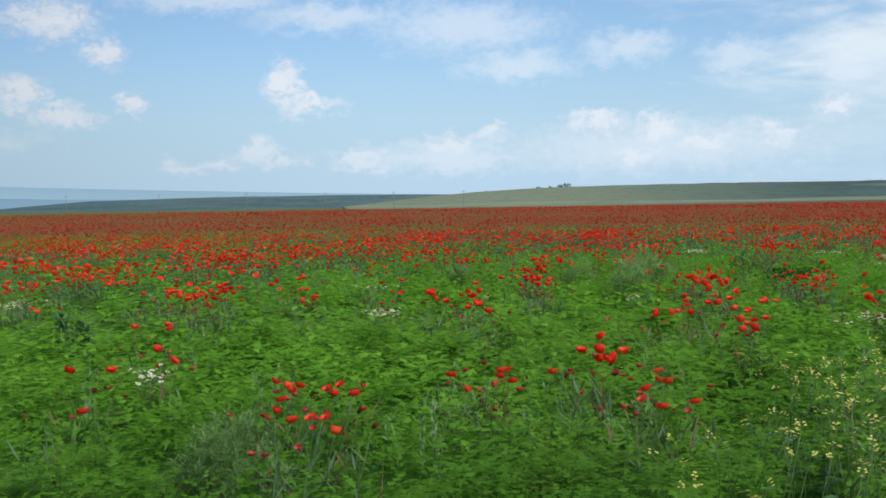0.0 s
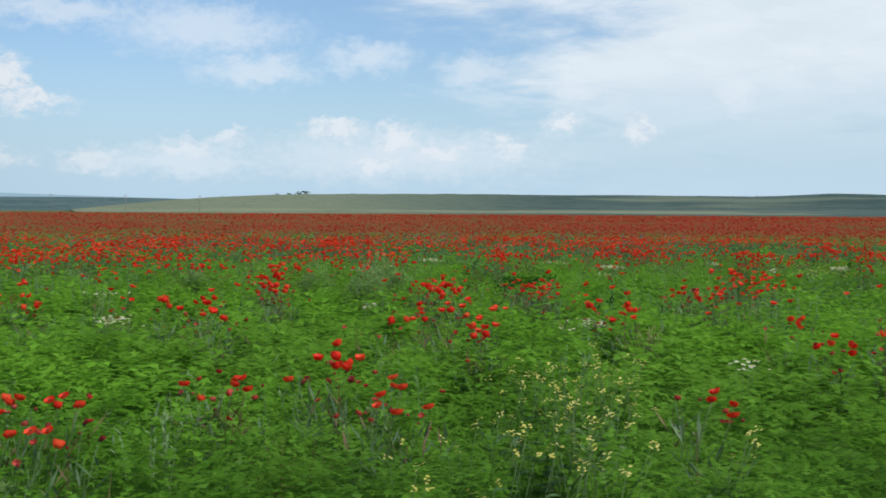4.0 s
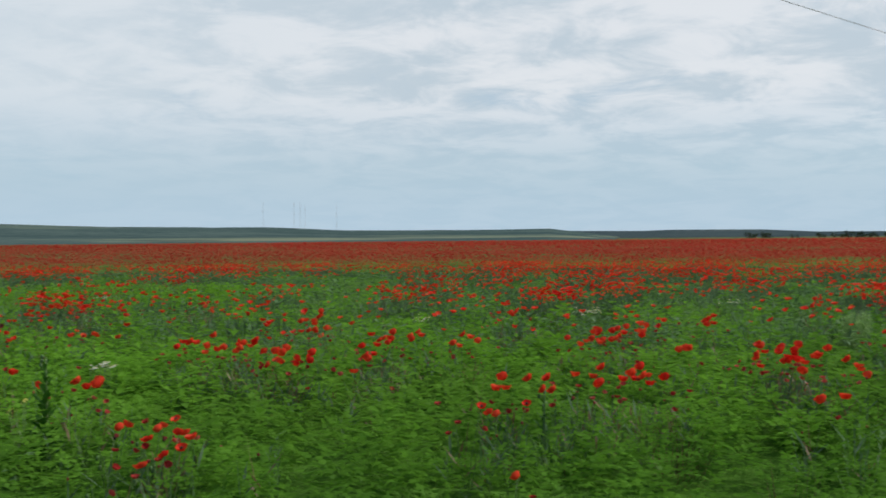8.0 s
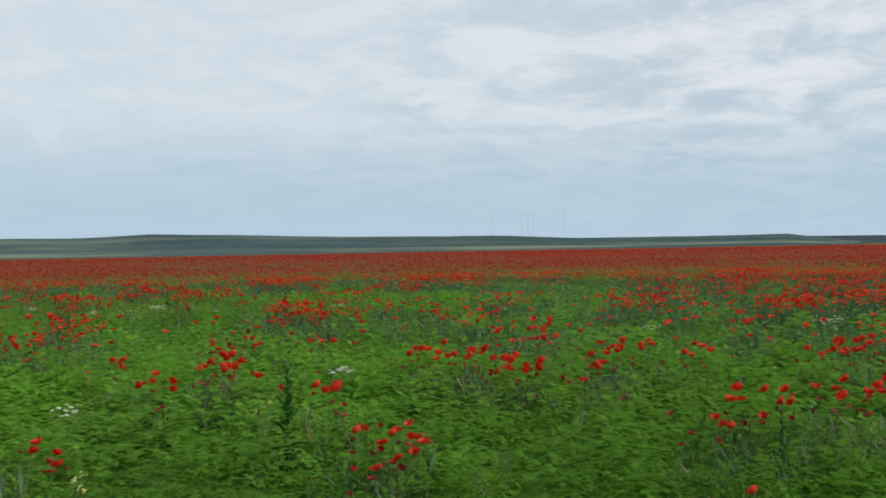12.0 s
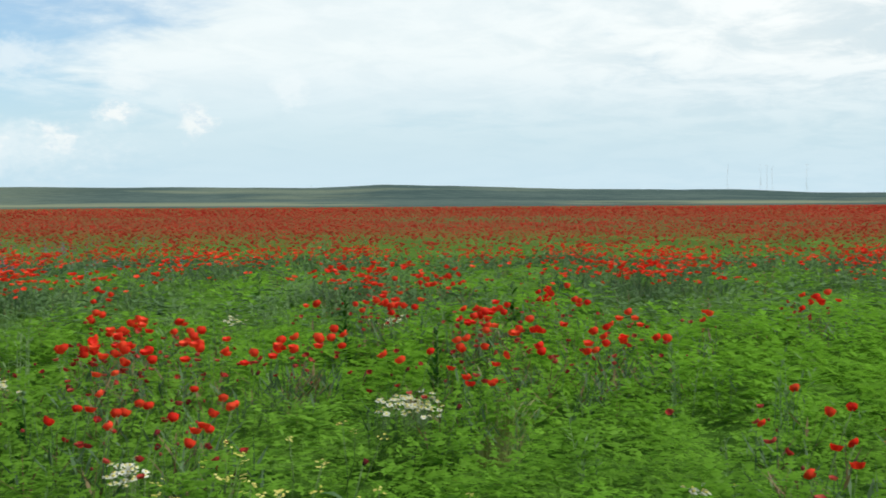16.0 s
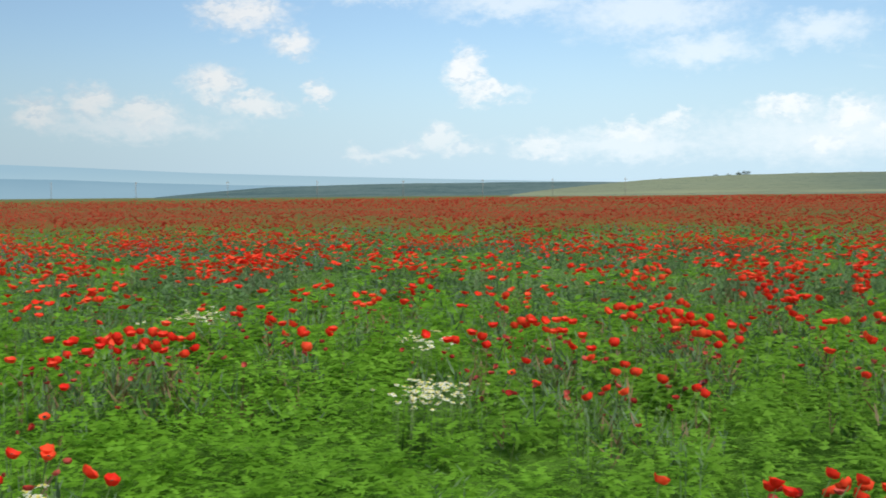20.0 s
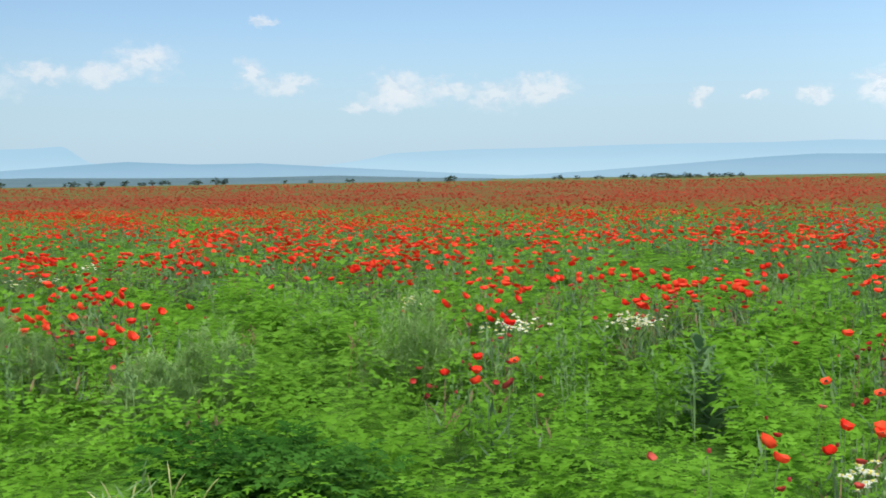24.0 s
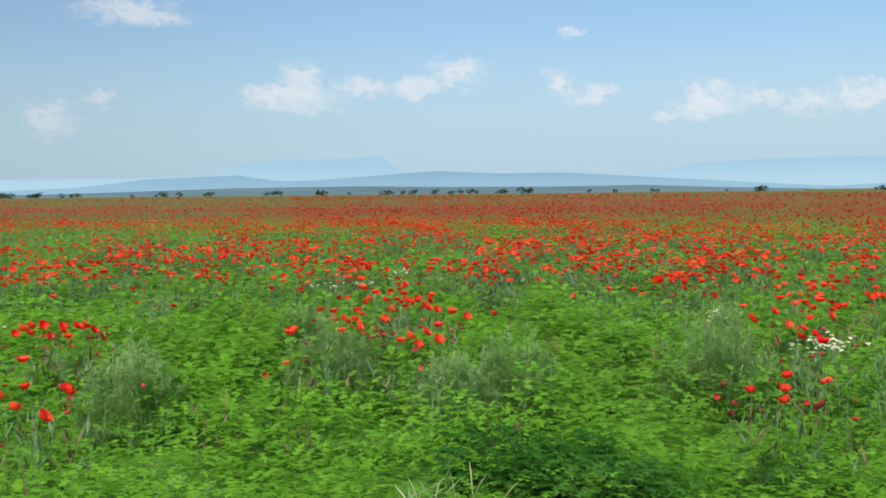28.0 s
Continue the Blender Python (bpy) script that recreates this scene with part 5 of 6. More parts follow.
def chamomile_patch(x, y, wide, deep, turn, count, seed):
    g = random.Random(seed)
    root = new("chamomile_patch")
    root.location = (x, y, 0)
    c, s = math.cos(radians(turn)), math.sin(radians(turn))
    for _ in range(int(count)):
        a, b = g.gauss(0, 0.56) * wide, g.gauss(0, 0.50) * deep
        top = Vector((a * c - b * s, a * s + b * c, g.uniform(0.44, 0.50)))
        head = new("flower_head", HEADS[g.randrange(4)])
        head.parent = root
        head.matrix_basis = Matrix.Translation(top) @ Euler((g.uniform(-0.4, 0.4), g.uniform(-0.3, 0.5), g.uniform(0, 6))).to_matrix().to_4x4() @ Matrix.Scale(g.uniform(1.1, 1.45), 4)
        part("stalk", tube([(top.x - 0.03, top.y + 0.02, 0), (top.x - 0.01, top.y, top.z * 0.6), top], [0.002, 0.0016, 0.0014], 3), STEM, root)
    return tagged(root, "patch of white chamomile flowers in the green crop", "flowers", "chamomile patches")


for k, (x, y, wide, deep, count) in enumerate(CHAMOMILE + CHAMOMILE_AHEAD):
    eye = STAND_B if x > 8.5 and y > 13 or k > 15 else STAND_A
    chamomile_patch(x, y, wide, deep, math.degrees(math.atan2(eye[0] - x, y - eye[1])), count * 1.85, 300 + k)


def strands(count, radius, height, seed, width=0.006, lean=0.35, mid=0.5):
    """Fine upright blades from one foot."""
    g = random.Random(seed)
    shapes = []
    for _ in range(count):
        w, r = g.uniform(0, 6.28), radius * math.sqrt(g.random())
        x, y = r * math.cos(w), r * math.sin(w)
        h = height * g.uniform(0.55, 1.05) * (1 - 0.35 * (r / radius) ** 2)
        tip = (x * 1.5 + g.uniform(-1, 1) * lean * h * 0.5 + 0.10 * h, y * 1.5 + g.uniform(-1, 1) * lean * h * 0.5 - 0.06 * h, h)
        shapes.append(diamond((x * 0.6, y * 0.6, h * 0.05), tip, width))
    return merged(shapes)


def feathery_bush(x, y, radius, height, seed):
    """A soft grey-green mound of hair-fine twigs and needle leaves."""
    g = random.Random(seed)
    root = new("feathery_bush")
    root.location = (x, y, 0)
    twigs, sprays = [], []
    for _ in range(int(300 * radius)):
        w, r = g.uniform(0, 6.28), radius * math.sqrt(g.random())
        a = Vector((r * math.cos(w), r * math.sin(w), 0))
        h = height * math.sqrt(max(0.05, 1 - 0.85 * (r / radius) ** 2)) * g.uniform(0.85, 1.05)
        top = a * 1.15 + Vector((0.10 * h + g.uniform(-0.06, 0.06), -0.04 * h + g.uniform(-0.06, 0.06), h))
        twigs.append(tube([a * 0.6, (a + top) / 2, top], [0.002, 0.0012, 0.0006], 3))
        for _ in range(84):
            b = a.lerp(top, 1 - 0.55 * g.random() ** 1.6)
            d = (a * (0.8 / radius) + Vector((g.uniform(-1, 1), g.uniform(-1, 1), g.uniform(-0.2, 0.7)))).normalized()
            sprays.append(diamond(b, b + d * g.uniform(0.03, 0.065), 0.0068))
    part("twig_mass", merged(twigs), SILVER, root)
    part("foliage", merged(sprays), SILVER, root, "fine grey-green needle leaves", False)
    return tagged(root, "soft grey-green feathery bush standing in the crop", "bush", "feathery bushes")


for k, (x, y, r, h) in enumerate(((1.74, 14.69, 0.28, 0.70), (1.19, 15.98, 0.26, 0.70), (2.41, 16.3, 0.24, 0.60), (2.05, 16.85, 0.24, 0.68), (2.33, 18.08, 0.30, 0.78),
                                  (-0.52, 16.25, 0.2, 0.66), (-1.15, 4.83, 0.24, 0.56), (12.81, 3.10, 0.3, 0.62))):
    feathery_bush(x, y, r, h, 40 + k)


def broad_leaf(base, out, length, width, droop):
    """A toothed broad leaf of two rows of triangles."""
    base, out = Vector(base), Vector(out).normalized()
    side = out.cross(Vector((0, 0, 1))).normalized()
    v, f, n = [], [], 6
    for i in range(n + 1):
        s = i / n
        c = base + out * length * s + Vector((0, 0, 0.3 * length * s - droop * length * s * s))
        w = width * math.sin(math.pi * (0.12 + 0.86 * s)) * (1.0 if i % 2 else 0.72)
        v += [c - side * w + Vector((0, 0, 0.25 * w)), c, c + side * w + Vector((0, 0, 0.25 * w))]
    for i in range(n):
        a = 3 * i
        f += [(a, a + 3, a + 1), (a + 1, a + 3, a + 4), (a + 1, a + 4, a + 2), (a + 2, a + 4, a + 5)]
    return np.array([tuple(p) for p in v]), np.array(f)


def thistle(x, y, height, seed, leaves=16, spread_=0.20, label="tall dark green thistle with toothed leaves", reach=0.85, foliage=None):
    g = random.Random(seed)
    root = new("thistle")
    root.location = (x, y, 0)
    line = [(0.02 * math.sin(3 * s), -0.03 * s * s, height * s) for s in (0, 0.25, 0.5, 0.75, 1)]
    part("stem", tube(line, [0.012, 0.010, 0.008, 0.006, 0.004], 6), STEM, root)
    for i in range(leaves):
        s = 0.12 + reach * i / leaves
        w = i * 2.4 + g.uniform(-0.3, 0.3)
        size = spread_ * (1.25 - 0.95 * s) * g.uniform(0.85, 1.2)
        part("leaf", broad_leaf((0, -0.03 * s * s, height * s), (math.cos(w), math.sin(w), 0.55 + 0.6 * s), size, size * 0.24, g.uniform(0.2, 0.6)), foliage or GREEN_DARK, root, smooth=False)
    for k in range(3):
        part("bud", placed(ball(0.011, 0.026, 0), Matrix.Translation((g.uniform(-0.03, 0.03), -0.03 + g.uniform(-0.03, 0.03), height * (0.93 + 0.03 * k)))), GREEN_GREY, root, "round prickly bud")
    return tagged(root, label, "thistle", "thistles")


for k, (x, y, h, n, w) in enumerate(((4.18, 5.50, 0.80, 44, 0.15), (11.63, 15.70, 0.78, 48, 0.15), (11.80, 19.89, 0.73, 30, 0.13), (12.43, 22.30, 0.80, 30, 0.14),
                                     (13.14, 25.74, 0.70, 12, 0.2), (4.12, 11.59, 0.78, 12, 0.17), (14.65, 22.99, 0.7, 12, 0.2),
                                     (5.69, 3.05, 0.60, 10, 0.12), (9.01, 20.38, 0.58, 10, 0.13), (9.25, 19.47, 0.6, 10, 0.12), (-12.46, 16.59, 0.8, 12, 0.2))):
    thistle(x, y, h, 70 + k, n, w)
for k, (x, y, h) in enumerate(((4.12, 18.74, 0.78), (4.02, 18.90, 0.62), (4.28, 18.62, 0.58), (-3.73, 9.56, 0.76), (-3.60, 9.70, 0.6))):
    thistle(x, y, h, 90 + k, 24, 0.20, "large leafy blue-green weed standing over the crop", 0.60, BLUE_GREEN)


SHOOTS = [crop_plant(16, 0.48, 3, 50 + s, 0.080, 0.026) for s in range(3)]
# crop-like shoots in dark green: shaded hollows painted as leaf colour
dark = random.Random(110)
shapes = []
for x, y, r in ((4.25, 16.05, 0.28), (4.05, 15.9, 0.2), (4.5, 16.1, 0.22), (5.4, 0.35, 0.26), (4.9, 0.15, 0.22)):
    for _ in range(int(150 * r)):
        w, d = dark.uniform(0, 6.28), r * math.sqrt(dark.random())
        m = Matrix.Translation((x + d * math.cos(w), y + d * math.sin(w), dark.uniform(-0.10, 0.02))) @ Euler((dark.uniform(-0.2, 0.2), dark.uniform(0, 0.35), dark.uniform(-0.8, 0.8))).to_matrix().to_4x4() @ Matrix.Scale(0.95 + 0.25 * dark.random(), 4)
        shapes.append(placed(SHOOTS[dark.randrange(3)], m))
v, f = merged(shapes)
tagged(mesh_object("darkened_crop", v, f, GREEN_DARK, smooth=True), "crop shoots with leaf colour darkened to paint shaded hollows", "weeds", kind="stuff")


def mustard(x, y, height, seed):
    """A wild mustard: branching thin stems with small clusters of pale yellow florets."""
    g = random.Random(seed)
    root = new("yellow_weed")
    root.location = (x, y, 0)
    shapes, florets = [], []
    for k in range(3):
        w = g.uniform(0, 6.28)
        a, b = Vector((0, 0, height * (0.2 + 0.15 * k))), Vector((0.10 * math.cos(w) + 0.05, 0.10 * math.sin(w) - 0.03, height * g.uniform(0.85, 1.08)))
        shapes.append(tube([a if k else (0, 0, 0), (a + b) / 2 + Vector((0.02, 0, 0)), b], [0.003, 0.0022, 0.0015], 3))
        for _ in range(5):
            c = b + Vector((g.uniform(-0.018, 0.018), g.uniform(-0.018, 0.018), g.uniform(-0.016, 0.012)))
            for q in range(2):
                d = Vector((math.cos(q * 1.57 + w), math.sin(q * 1.57 + w), 0.3)) * 0.008
                florets.append(diamond(c - d, c + d, 0.010))
    part("branching_stem", merged(shapes), STEM, root)
    part("blossom", merged(florets), YELLOW, root, "pale yellow florets", False)
    for k in range(3):
        w = g.uniform(0, 6.28)
        part("leaf", broad_leaf((0, 0, height * (0.2 + 0.12 * k)), (math.cos(w), math.sin(w), 0.5), 0.12, 0.025, 0.5), GREEN_GREY, root, smooth=False)
    return tagged(root, "wild mustard with small pale yellow flower clusters", "weed", "yellow weeds")


yellow = random.Random(9)
for k in range(50):
    along = yellow.uniform(-1, 1)
    mustard(1.60 + 0.50 * along + yellow.gauss(0, 0.22), 5.0 + 1.25 * along + yellow.gauss(0, 0.3), yellow.uniform(0.52, 0.68), 200 + k)
for k in range(34):
    mustard(9.45 + yellow.gauss(0, 0.30), 16.85 + yellow.gauss(0, 0.38), yellow.uniform(0.50, 0.62), 260 + k)
for x, y in ((11.43, 15.76), (11.40, 15.72), (11.47, 15.80), (3.92, 5.38), (3.96, 5.42), (9.60, 17.92), (9.85, 17.81), (10.24, 18.11), (8.22, 0.57), (8.0, 0.4), (8.3, 0.9)):
    mustard(x, y, 0.56, 310 + int(x * 10))


def salvia(x, y, seed):
    """A tuft of violet flower spikes."""
    g = random.Random(seed)
    root = new("violet_sage")
    root.location = (x, y, 0)
    for _ in range(9):
        a = Vector((g.uniform(-0.22, 0.22), g.uniform(-0.16, 0.16), 0))
        b = a + Vector((g.uniform(0, 0.10), g.uniform(-0.08, 0.03), g.uniform(0.46, 0.62)))
        part("stem", tube([a, (a + b) / 2, b], [0.003, 0.0025, 0.0015], 3), STEM, root)
        florets = []
        for i in range(16):
            c = a.lerp(b, 0.62 + 0.38 * i / 16)
            d = Vector((math.cos(i * 2.4), math.sin(i * 2.4), 0.4)) * 0.017 * (1.15 - i / 20)
            florets.append(diamond(c, c + d, 0.011))
        part("flower_spike", merged(florets), VIOLET, root, "violet flower spike", False)
    return tagged(root, "tuft of violet sage spikes in the crop", "flowers", "violet sage")


for k, (x, y) in enumerate(((-3.04, 14.63), (-2.53, 15.30), (-2.4, 15.15), (-3.2, 14.5), (-2.3, 15.45), (1.7, 22.4), (4.5, 27.0), (5.6, 26.0), (-9.0, 18.0), (2.6, 26.5))):
    salvia(x, y, 400 + k)


def bent_stalks(count, radius, height, seed):
    """Dry stalks that lean and nod over at the top, thicker where the ear hangs."""
    g = random.Random(seed)
    shapes = []
    for _ in range(count):
        w, r = g.uniform(0, 6.28), radius * math.sqrt(g.random())
        a = Vector((r * math.cos(w), r * math.sin(w), 0))
        h, lx, ly = height * g.uniform(0.7, 1.0), g.uniform(-0.10, 0.16), g.uniform(-0.10, 0.08)
        at = lambda s: a + Vector((lx * s ** 2.5, ly * s ** 2.5, h * (s - 0.12 * s ** 4)))
        shapes.append(tube([at(s) for s in (0, 0.4, 0.7, 0.82, 0.92, 1.0)], [0.0018, 0.0018, 0.0016, 0.0026, 0.0030, 0.0006], 4))
    return merged(shapes)


def spike(seed):
    g = random.Random(seed)
    return merged([diamond((0.02 * g.uniform(-1, 1), 0.02 * g.uniform(-1, 1), 0.42 + 0.018 * i), (0.035 * math.cos(i * 2.4), 0.035 * math.sin(i * 2.4), 0.435 + 0.018 * i), 0.02) for i in range(9)])


p = spread(15, 34, STAND_B, -20, 34, 5.0)
p = p[fast_noise(p, 5.0, 61) + 0.4 * fast_noise(p, 1.5, 62) > 0.55]
v, f = scatter([spike(s) for s in range(4)], p, rng.rand(len(p)) * 6.283, 0.9 + 0.3 * rng.rand(len(p)))
tagged(mesh_object("violet_flowers", v, f, VIOLET), "hazy patches of small violet flower spikes", "flowers", kind="stuff")


def dry_tuft(x, y, height, count, seed, mat, label, radius=0.10):
    root = new("dry_tuft")
    root.location = (x, y, 0)
    part("straw", bent_stalks(count, radius, height, seed) if mat == STRAW else strands(count, radius, height, seed, 0.006, 0.7), mat, root, smooth=False)
    if count > 20 and mat == STRAW:
        part("dry_leaf_mass", strands(110, radius, height * 0.85, seed + 2, 0.009, 0.5), STRAW, root, "faded straw-brown leaves", smooth=False)
    part("stubble", strands(count // 2, radius, height * 0.5, seed + 1, 0.006, 0.9), RUST, root, smooth=False)
    return tagged(root, label, "dry grass", "dry tufts")


for k, (x, y, h) in enumerate(((3.63, 9.22, 0.58), (11.43, 18.73, 0.57), (4.50, 15.42, 0.62), (4.38, 15.36, 0.56), (4.62, 15.50, 0.54), (4.44, 15.5, 0.58), (4.7, 15.36, 0.54))):
    dry_tuft(x, y, h, 24 if k < 2 else 7, 500 + k, STRAW, "bleached dry grass stalks standing out of the crop", 0.12)
for k, (x, y) in enumerate(((0.35, 5.1), (0.1, 4.9), (5.5, 20.3), (5.8, 20.6), (5.1, 20.5), (9.6, 18.6), (-1.35, 4.1), (5.9, 3.0), (6.1, 2.4), (4.4, 0.9), (5.0, 1.4), (6.0, -0.6), (1.5, 16.4))):
    dry_tuft(x, y, 0.60, 34, 540 + k, GREEN_GREY if k % 2 else RUST, "tuft of thin brownish stalks under the poppies", 0.2)

# slender green weeds with grey heads, scattered between the drifts


def spray_weed(seed, height):
    g = random.Random(seed)
    shapes = []
    for k in range(4):
        a = Vector((g.uniform(-0.05, 0.05), g.uniform(-0.05, 0.05), 0.1))
        b = Vector((a.x * 2 + g.uniform(-0.05, 0.12), a.y * 2 + g.uniform(-0.08, 0.05), height * g.uniform(0.8, 1.05)))
        shapes.append(diamond(a, b, 0.006))
        for _ in range(9):
            c = a.lerp(b, g.uniform(0.45, 1.0))
            d = Vector((g.uniform(-1, 1), g.uniform(-1, 1), g.uniform(0.2, 1.0))).normalized() * g.uniform(0.03, 0.07)
            shapes.append(diamond(c, c + d, 0.011))
    return merged(shapes)


reed = [spray_weed(600 + s, 0.58) for s in range(5)]
p = np.concatenate([spread(5, 30, STAND_A, -92, 28, 1.1), spread(5, 34, STAND_B, -62, 96, 1.5)])
haze = spread(8.2, 15, STAND_B, -36, 12, 7.0)
p = np.concatenate([p[fast_noise(p, 5.0, 31) > 0.15], haze[fast_noise(haze, 3.0, 37) > -0.1]])
v, f = scatter(reed, p, rng.rand(len(p)) * 6.283, 0.85 + 0.35 * rng.rand(len(p)), None)
q = spread(6, 34, STAND_B, -62, 96, 0.5)
q = np.concatenate([q, spread(6, 30, STAND_A, -92, 28, 0.35)])
q = q[fast_noise(q, 4.0, 33) > 0.3]
rv, rf = scatter(reed, q, rng.rand(len(q)) * 6.283, 0.75 + 0.3 * rng.rand(len(q)), None)
tagged(mesh_object("brown_stalks", rv, rf, RUST), "thin brownish stalks among the poppies", "weeds", kind="stuff")
tagged(mesh_object("tall_weeds", v, f, PALE_GREEN), "slender grey-green weeds standing above the crop", "weeds", kind="stuff")


# grey-green and rusty weeds standing among the drifts of flowers
def thin_weed(seed):
    g = random.Random(seed)
    shapes = []
    for k in range(2):
        a = Vector((g.uniform(-0.06, 0.06), g.uniform(-0.06, 0.06), 0.2))
        b = a + Vector((g.uniform(-0.05, 0.12), g.uniform(-0.08, 0.05), g.uniform(0.28, 0.42)))
        shapes.append(diamond(a, b, 0.007))
        for _ in range(7):
            c = a.lerp(b, g.uniform(0.3, 1.0))
            d = Vector((g.uniform(-1, 1), g.uniform(-1, 1), g.uniform(0.0, 0.9))).normalized() * g.uniform(0.03, 0.065)
            shapes.append(diamond(c, c + d, 0.014))
    return merged(shapes)


thin = [thin_weed(650 + s) for s in range(6)]
near_mid = all_mid[np.minimum(away(all_mid, STAND_A), away(all_mid, STAND_B)) < 24]
for name, mat, share, label in (("drift_weeds", PALE_GREEN, 0.32, "grey-green weeds crowding between the poppies"), ("dusky_weeds", GREEN_GREY, 0.30, "dusky green weeds crowding between the poppies"), ("rusty_weeds", RUST, 0.10, "rusty dry stalks between the poppies")):
    p = near_mid[rng.rand(len(near_mid)) < share].copy()
    p[:, :2] += rng.normal(0, 0.22, (len(p), 2))
    v, f = scatter(thin, p, rng.rand(len(p)) * 6.283, 0.8 + 0.35 * rng.rand(len(p)))
    tagged(mesh_object(name, v, f, mat), label, "weeds", kind="stuff")


# ---- trees, poles and masts in the distance ----
def tree(seed, height, wide):
    """A small field tree: tapered trunk, limbs and a ragged crown of leaf clumps."""
    g = random.Random(seed)
    root = new("tree")
    bole = height * 0.13
    part("trunk", tube([(0, 0, -0.2), (0.05, 0, bole * 0.5), (0, 0.05, bole), (0.1, 0, height * 0.6)], [0.26, 0.2, 0.16, 0.06], 7), BARK, root)
    clumps, limbs = [], []
    for i in range(13):
        w, s = i * 2.4 + g.uniform(-0.4, 0.4), g.uniform(0.16, 1.0)
        r = wide * math.sin(math.pi * (0.2 + 0.7 * s)) * g.uniform(0.45, 1.0)
        c = Vector((r * math.cos(w), r * math.sin(w), height * s * 0.9))
        limbs.append(tube([(0, 0, bole * g.uniform(0.7, 1.2)), c * 0.6 + Vector((0, 0, bole * 0.4)), c], [0.07, 0.05, 0.02], 4))
        for _ in range(22):
            d = Vector((g.gauss(0, 1), g.gauss(0, 1), g.gauss(0, 0.7))) * height * 0.085
            a = c + d
            e = Vector((g.uniform(-1, 1), g.uniform(-1, 1), g.uniform(-0.4, 0.8))).normalized() * height * 0.088
            clumps.append(diamond(a - e, a + e, height * 0.085))
    part("branchwork", merged(limbs), BARK, root)
    part("crown", merged(clumps), CROWN, root, smooth=False)
    return tagged(root, "small dark green tree beyond the far field edge", "tree", "trees on the horizon")


TREES = [tree(700 + s, 5.0 + 0.5 * s, 2.0 + 0.35 * s) for s in range(5)]
TREE_LINE = (89.5, 89.1, 88.7, 87.8, 87.4, 86.4, 85.7, 82.0, 81.5, 80.8, 79.3, 76.5, 75.9, 74.0, 73.6, 70.7, 70.2, 69.6, 69.0, 68.0, 67.1, 66.7, 65.9, 64.9, 64.4, 63.6, 63.1, 58.9, 56.8, 53.5, 51.7, 46.6, 46.1, 45.5, 44.2, 43.2, 42.7, 42.1, 41.5, 40.9, 40.4, 40.0, 39.6, 38.8, 40.9, 40.4, 39.9, 39.3, 38.6, 38.2, 37.8, 37.4)
RIGHT_LINE = (-71.5, -72.2, -73.5, -74.8, -75.5, -75.9, -76.6, -77.1, -77.8, -78.1, -78.8, -79.0, -79.5, -79.9, -80.6, -80.9, -81.2, -81.7, -82.4, -83.1, -83.6, -84.1, -84.4, -84.7, -85.0, -85.7, -86.2, -86.5, -86.7, -87.0, -87.7, -88.0, -88.4, -88.6, -89.0, -89.5, -90.2, -90.7)
HILL_TREES = ((-3.3, 1.0), (-3.0, 0.9), (-2.5, 0.7), (-1.9, 0.55), (-5.7, 0.5), (-6.4, 0.5), (-7.0, 0.4), (-8.6, 0.45), (0.8, 0.5), (-26, 0.5))
chance = random.Random(12)
first = True
for az in TREE_LINE + RIGHT_LINE + tuple(a + 0.22 for a in TREE_LINE[::2]) + tuple(a - 0.25 for a in RIGHT_LINE) + tuple(a - 0.12 for a in RIGHT_LINE[5:]):
    d = heading(az) * chance.uniform(560, 680)
    s = chance.uniform(0.32, 0.66) * (1.1 if az < 0 else 1.0)
    m = pose(4 + d.x, 7 + d.y, 0, 0, 0, chance.uniform(0, 360)) @ Matrix.Diagonal((1.25 * s, 1.25 * s, s, 1))
    made = copy_thing(TREES[chance.randrange(5)], m)
    made.scale = (1.3 * s, 1.3 * s, s)


def crest_height(az, far, el):
    return math.tan(radians(el)) * far + 1.4


for az, s in HILL_TREES:
    d = heading(az) * 1285
    el = float(np.interp(az, (-33, -29.5, -26, -20, -12, -3.3, -1, 1.5, 3.5), (0.88, 0.94, 0.80, 0.84, 0.86, 0.82, 0.74, 0.62, 0.46)))
    made = copy_thing(TREES[chance.randrange(5)], pose(4 + d.x, 7 + d.y, crest_height(az, 1300, el) - 1.0, 0, 0, chance.uniform(0, 360)))
    made.scale = (1.5 * s, 1.5 * s, 1.0 * s)
for k, t in enumerate(TREES):
    d = heading((83.1, 72.4, 60.2, 42.6, -78.6)[k]) * 640
    t.matrix_basis = pose(4 + d.x, 7 + d.y, 0)
    t.scale = (0.55, 0.55, 0.42)


def box(x0, y0, z0, x1, y1, z1):
    v = np.array([(x, y, z) for z in (z0, z1) for y in (y0, y1) for x in (x0, x1)], float)
    f = np.array([(0, 2, 3), (0, 3, 1), (4, 5, 7), (4, 7, 6), (0, 1, 5), (0, 5, 4), (2, 6, 7), (2, 7, 3), (0, 4, 6), (0, 6, 2), (1, 3, 7), (1, 7, 5)])
    return v, f


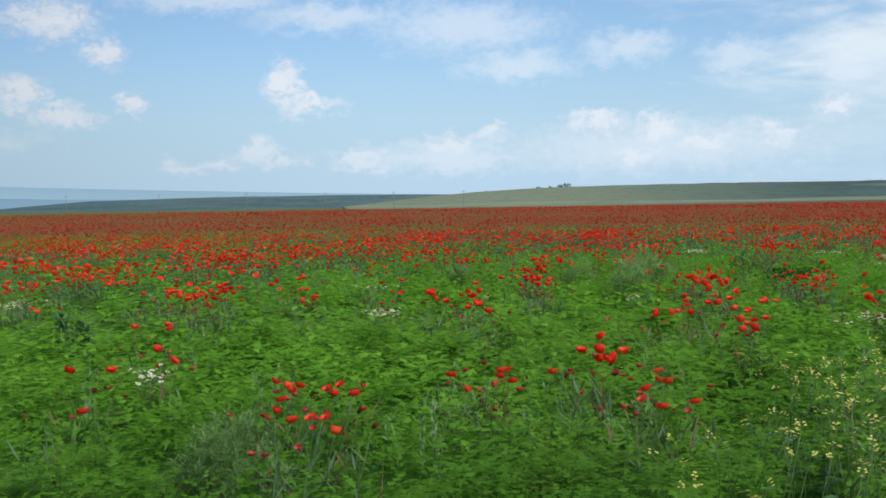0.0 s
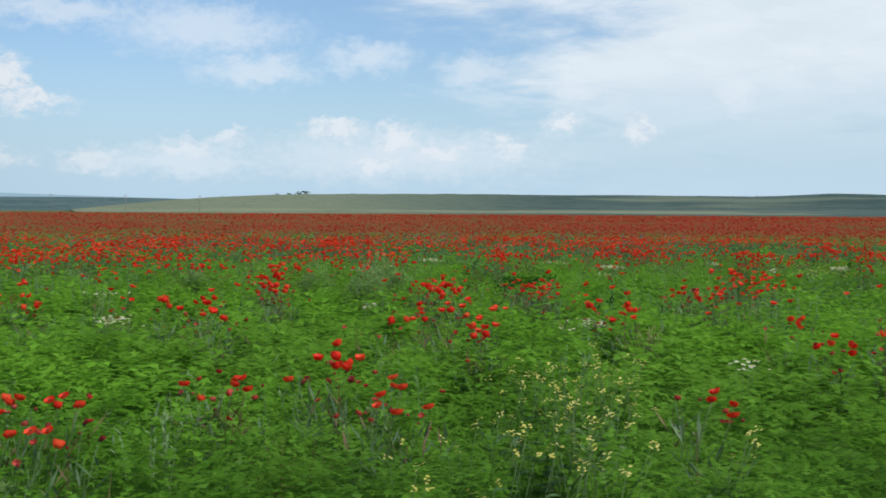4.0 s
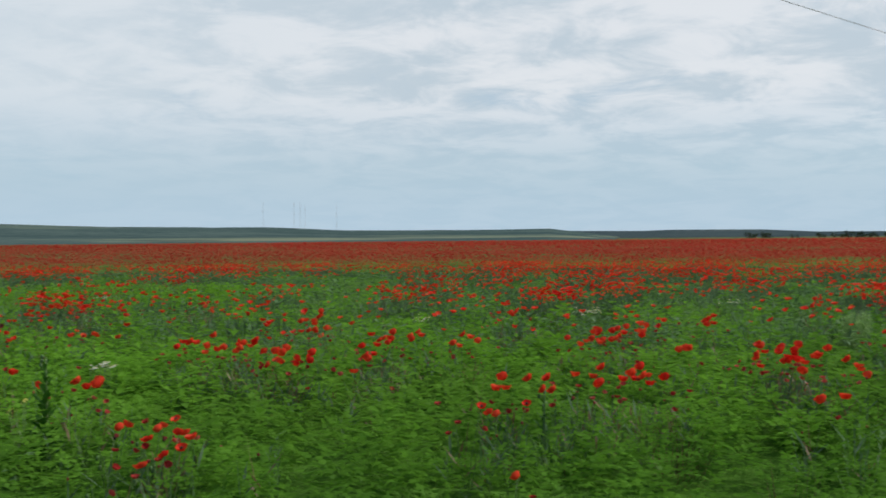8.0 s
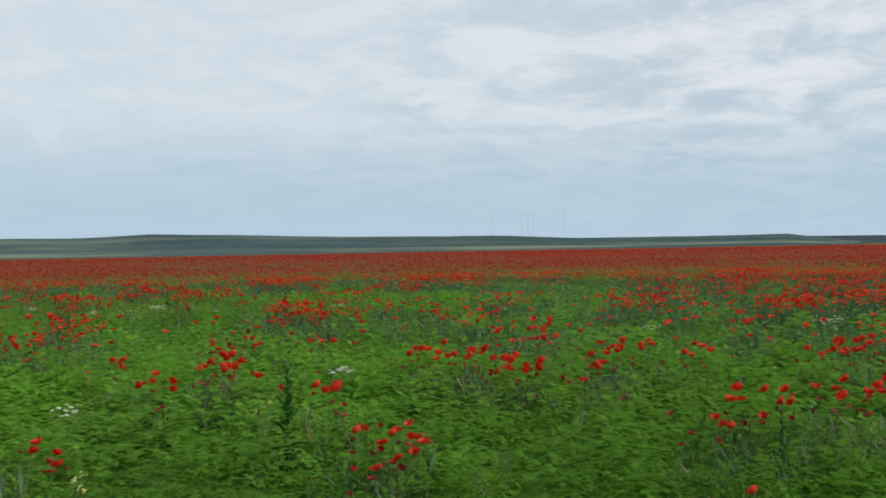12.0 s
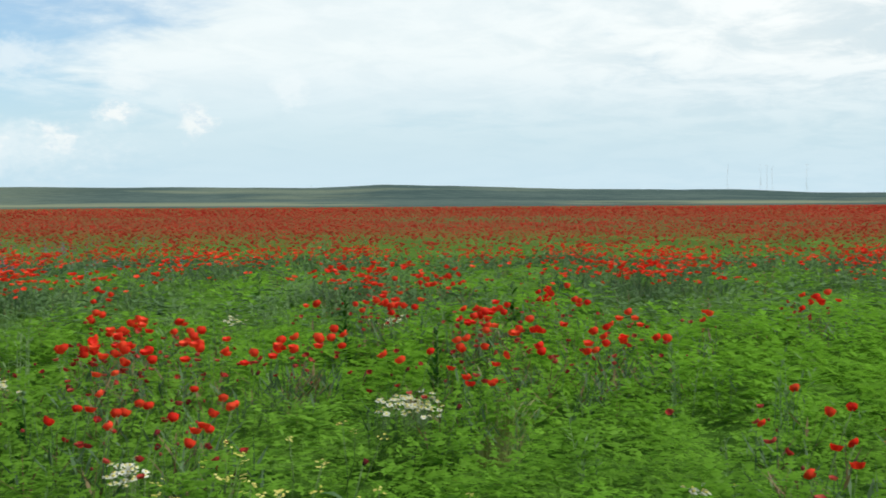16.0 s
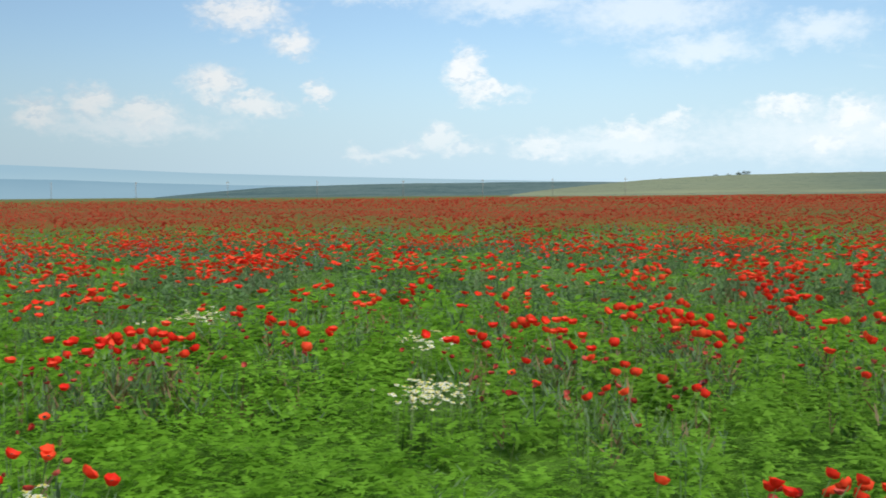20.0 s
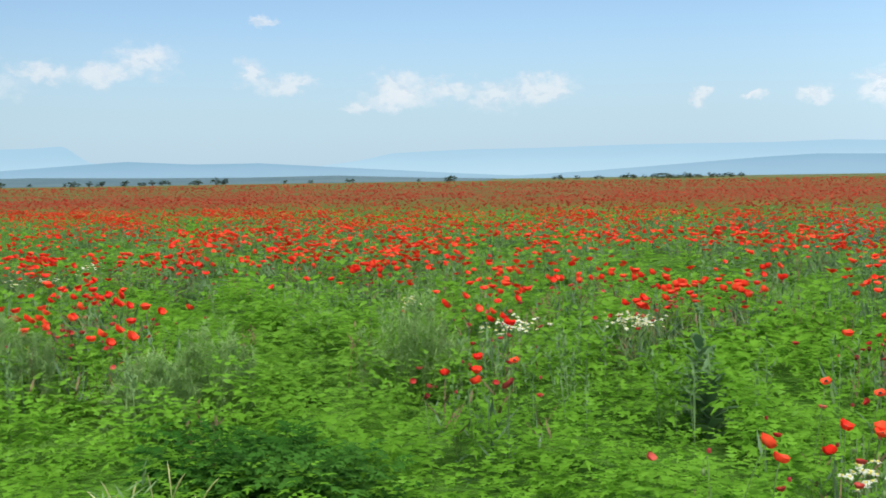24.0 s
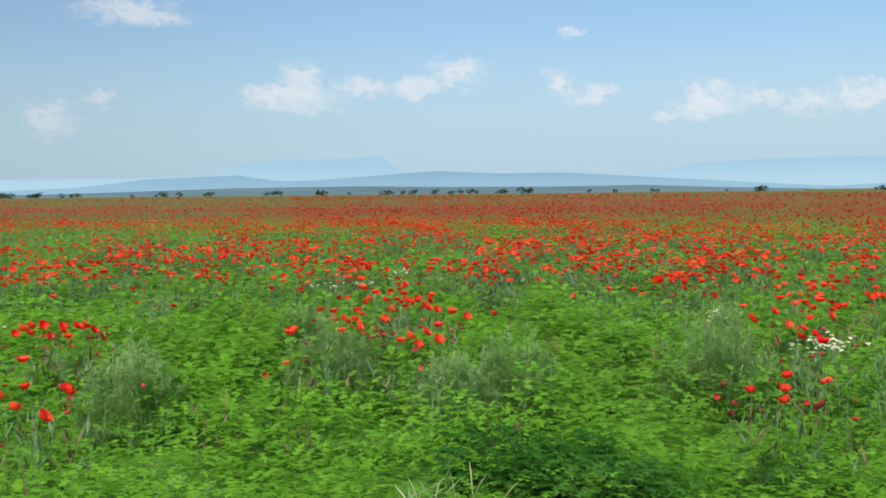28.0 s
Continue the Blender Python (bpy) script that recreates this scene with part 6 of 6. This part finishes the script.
def utility_pole(height, label):
    root = new("utility_pole")
    part("post", tube([(0, 0, -0.5), (0, 0, height * 0.5), (0, 0, height)], [0.12, 0.11, 0.09], 9), POLE_WOOD, root)
    arm = part("crossarm", box(-0.7, -0.06, height - 0.55, 0.7, 0.06, height - 0.42), POLE_WOOD, root, smooth=False)
    pin = part("top_pin", tube([(0, 0, height), (0, 0, height + 0.22)], [0.02, 0.02], 5), STEEL, root)
    for x, z in ((-0.45, height - 0.42), (0.40, height - 0.42), (0, height + 0.2)):
        part("insulator", placed(ball(0.06, 0.16, 0, 8, 5), Matrix.Translation((x, 0, z))), PORCELAIN, arm if x else pin, "brown glazed insulator")
    return tagged(root, label, "utility pole", "utility poles")


POLES = (30.3, 26.4, 22.0, 17.6, 13.3, 9.3, 5.8, 2.2)
line_pole = utility_pole(8.2, "weathered wooden utility pole at the far field edge")
for k, az in enumerate(POLES):
    d = heading(az) * 520
    m = pose(4 + d.x, 7 + d.y, 0, 0, 0, az + 20)
    if k:
        copy_thing(line_pole, m)
    else:
        line_pole.matrix_basis = m


def near_line():
    """Two poles out of sight on either side carry three wires over the right-hand part of the field."""
    ends = (Vector((-6.82, 10.55, 0)), Vector((77.95, -3.62, 0)))
    turn = math.degrees(math.atan2(ends[1].y - ends[0].y, ends[1].x - ends[0].x)) + 90
    first_pole = utility_pole(8.2, "weathered wooden utility pole beside the field")
    part("lower_bracket", box(-0.04, -0.05, 5.6, 0.3, 0.05, 5.7), STEEL, first_pole, smooth=False)
    first_pole.matrix_basis = pose(*ends[0], 0, 0, turn)
    copy_thing(first_pole, pose(*ends[1], 0, 0, turn))
    for x, z in ((-0.45, 7.85), (0.40, 7.85), (0.0, 5.78)):
        a, b = (pose(*e, 0, 0, turn) @ Vector((x, 0, z)) for e in ends)
        pts = [a.lerp(b, s) - Vector((0, 0, 0.2 * 4 * s * (1 - s))) for s in np.linspace(0, 1, 25)]
        ob = part("overhead_wire", tube(pts, [0.0065] * 25, 4), WIRE, None)
        tagged(ob, "thin sagging overhead wire between two poles", "wire", "overhead wires")


near_line()


def mast(az, far, height):
    """A slender guyed lattice mast."""
    d = heading(az) * far
    root = new("radio_mast")
    root.location = (4 + d.x, 7 + d.y, 3)
    legs = []
    for k in range(3):
        c, s = 0.8 * math.cos(k * 2.094), 0.8 * math.sin(k * 2.094)
        part("leg", tube([(c, s, 0), (c, s, height)], [0.045, 0.04], 4), STEEL, root)
    for i in range(16):
        z0, z1 = height * i / 16, height * (i + 1) / 16
        for k in range(3):
            a, b = k * 2.094, (k + 1) * 2.094
            legs.append(tube([(0.8 * math.cos(a), 0.8 * math.sin(a), z0), (0.8 * math.cos(b), 0.8 * math.sin(b), z1)], [0.02, 0.02], 3))
    part("lattice", merged(legs), STEEL, root)
    return tagged(root, "slender grey lattice radio mast on the horizon", "mast", "radio masts")


for az, h in ((-46.75, 62), (-48.3, 60), (-48.6, 60), (-48.85, 57), (-50.45, 60)):
    mast(az, 1900, h)
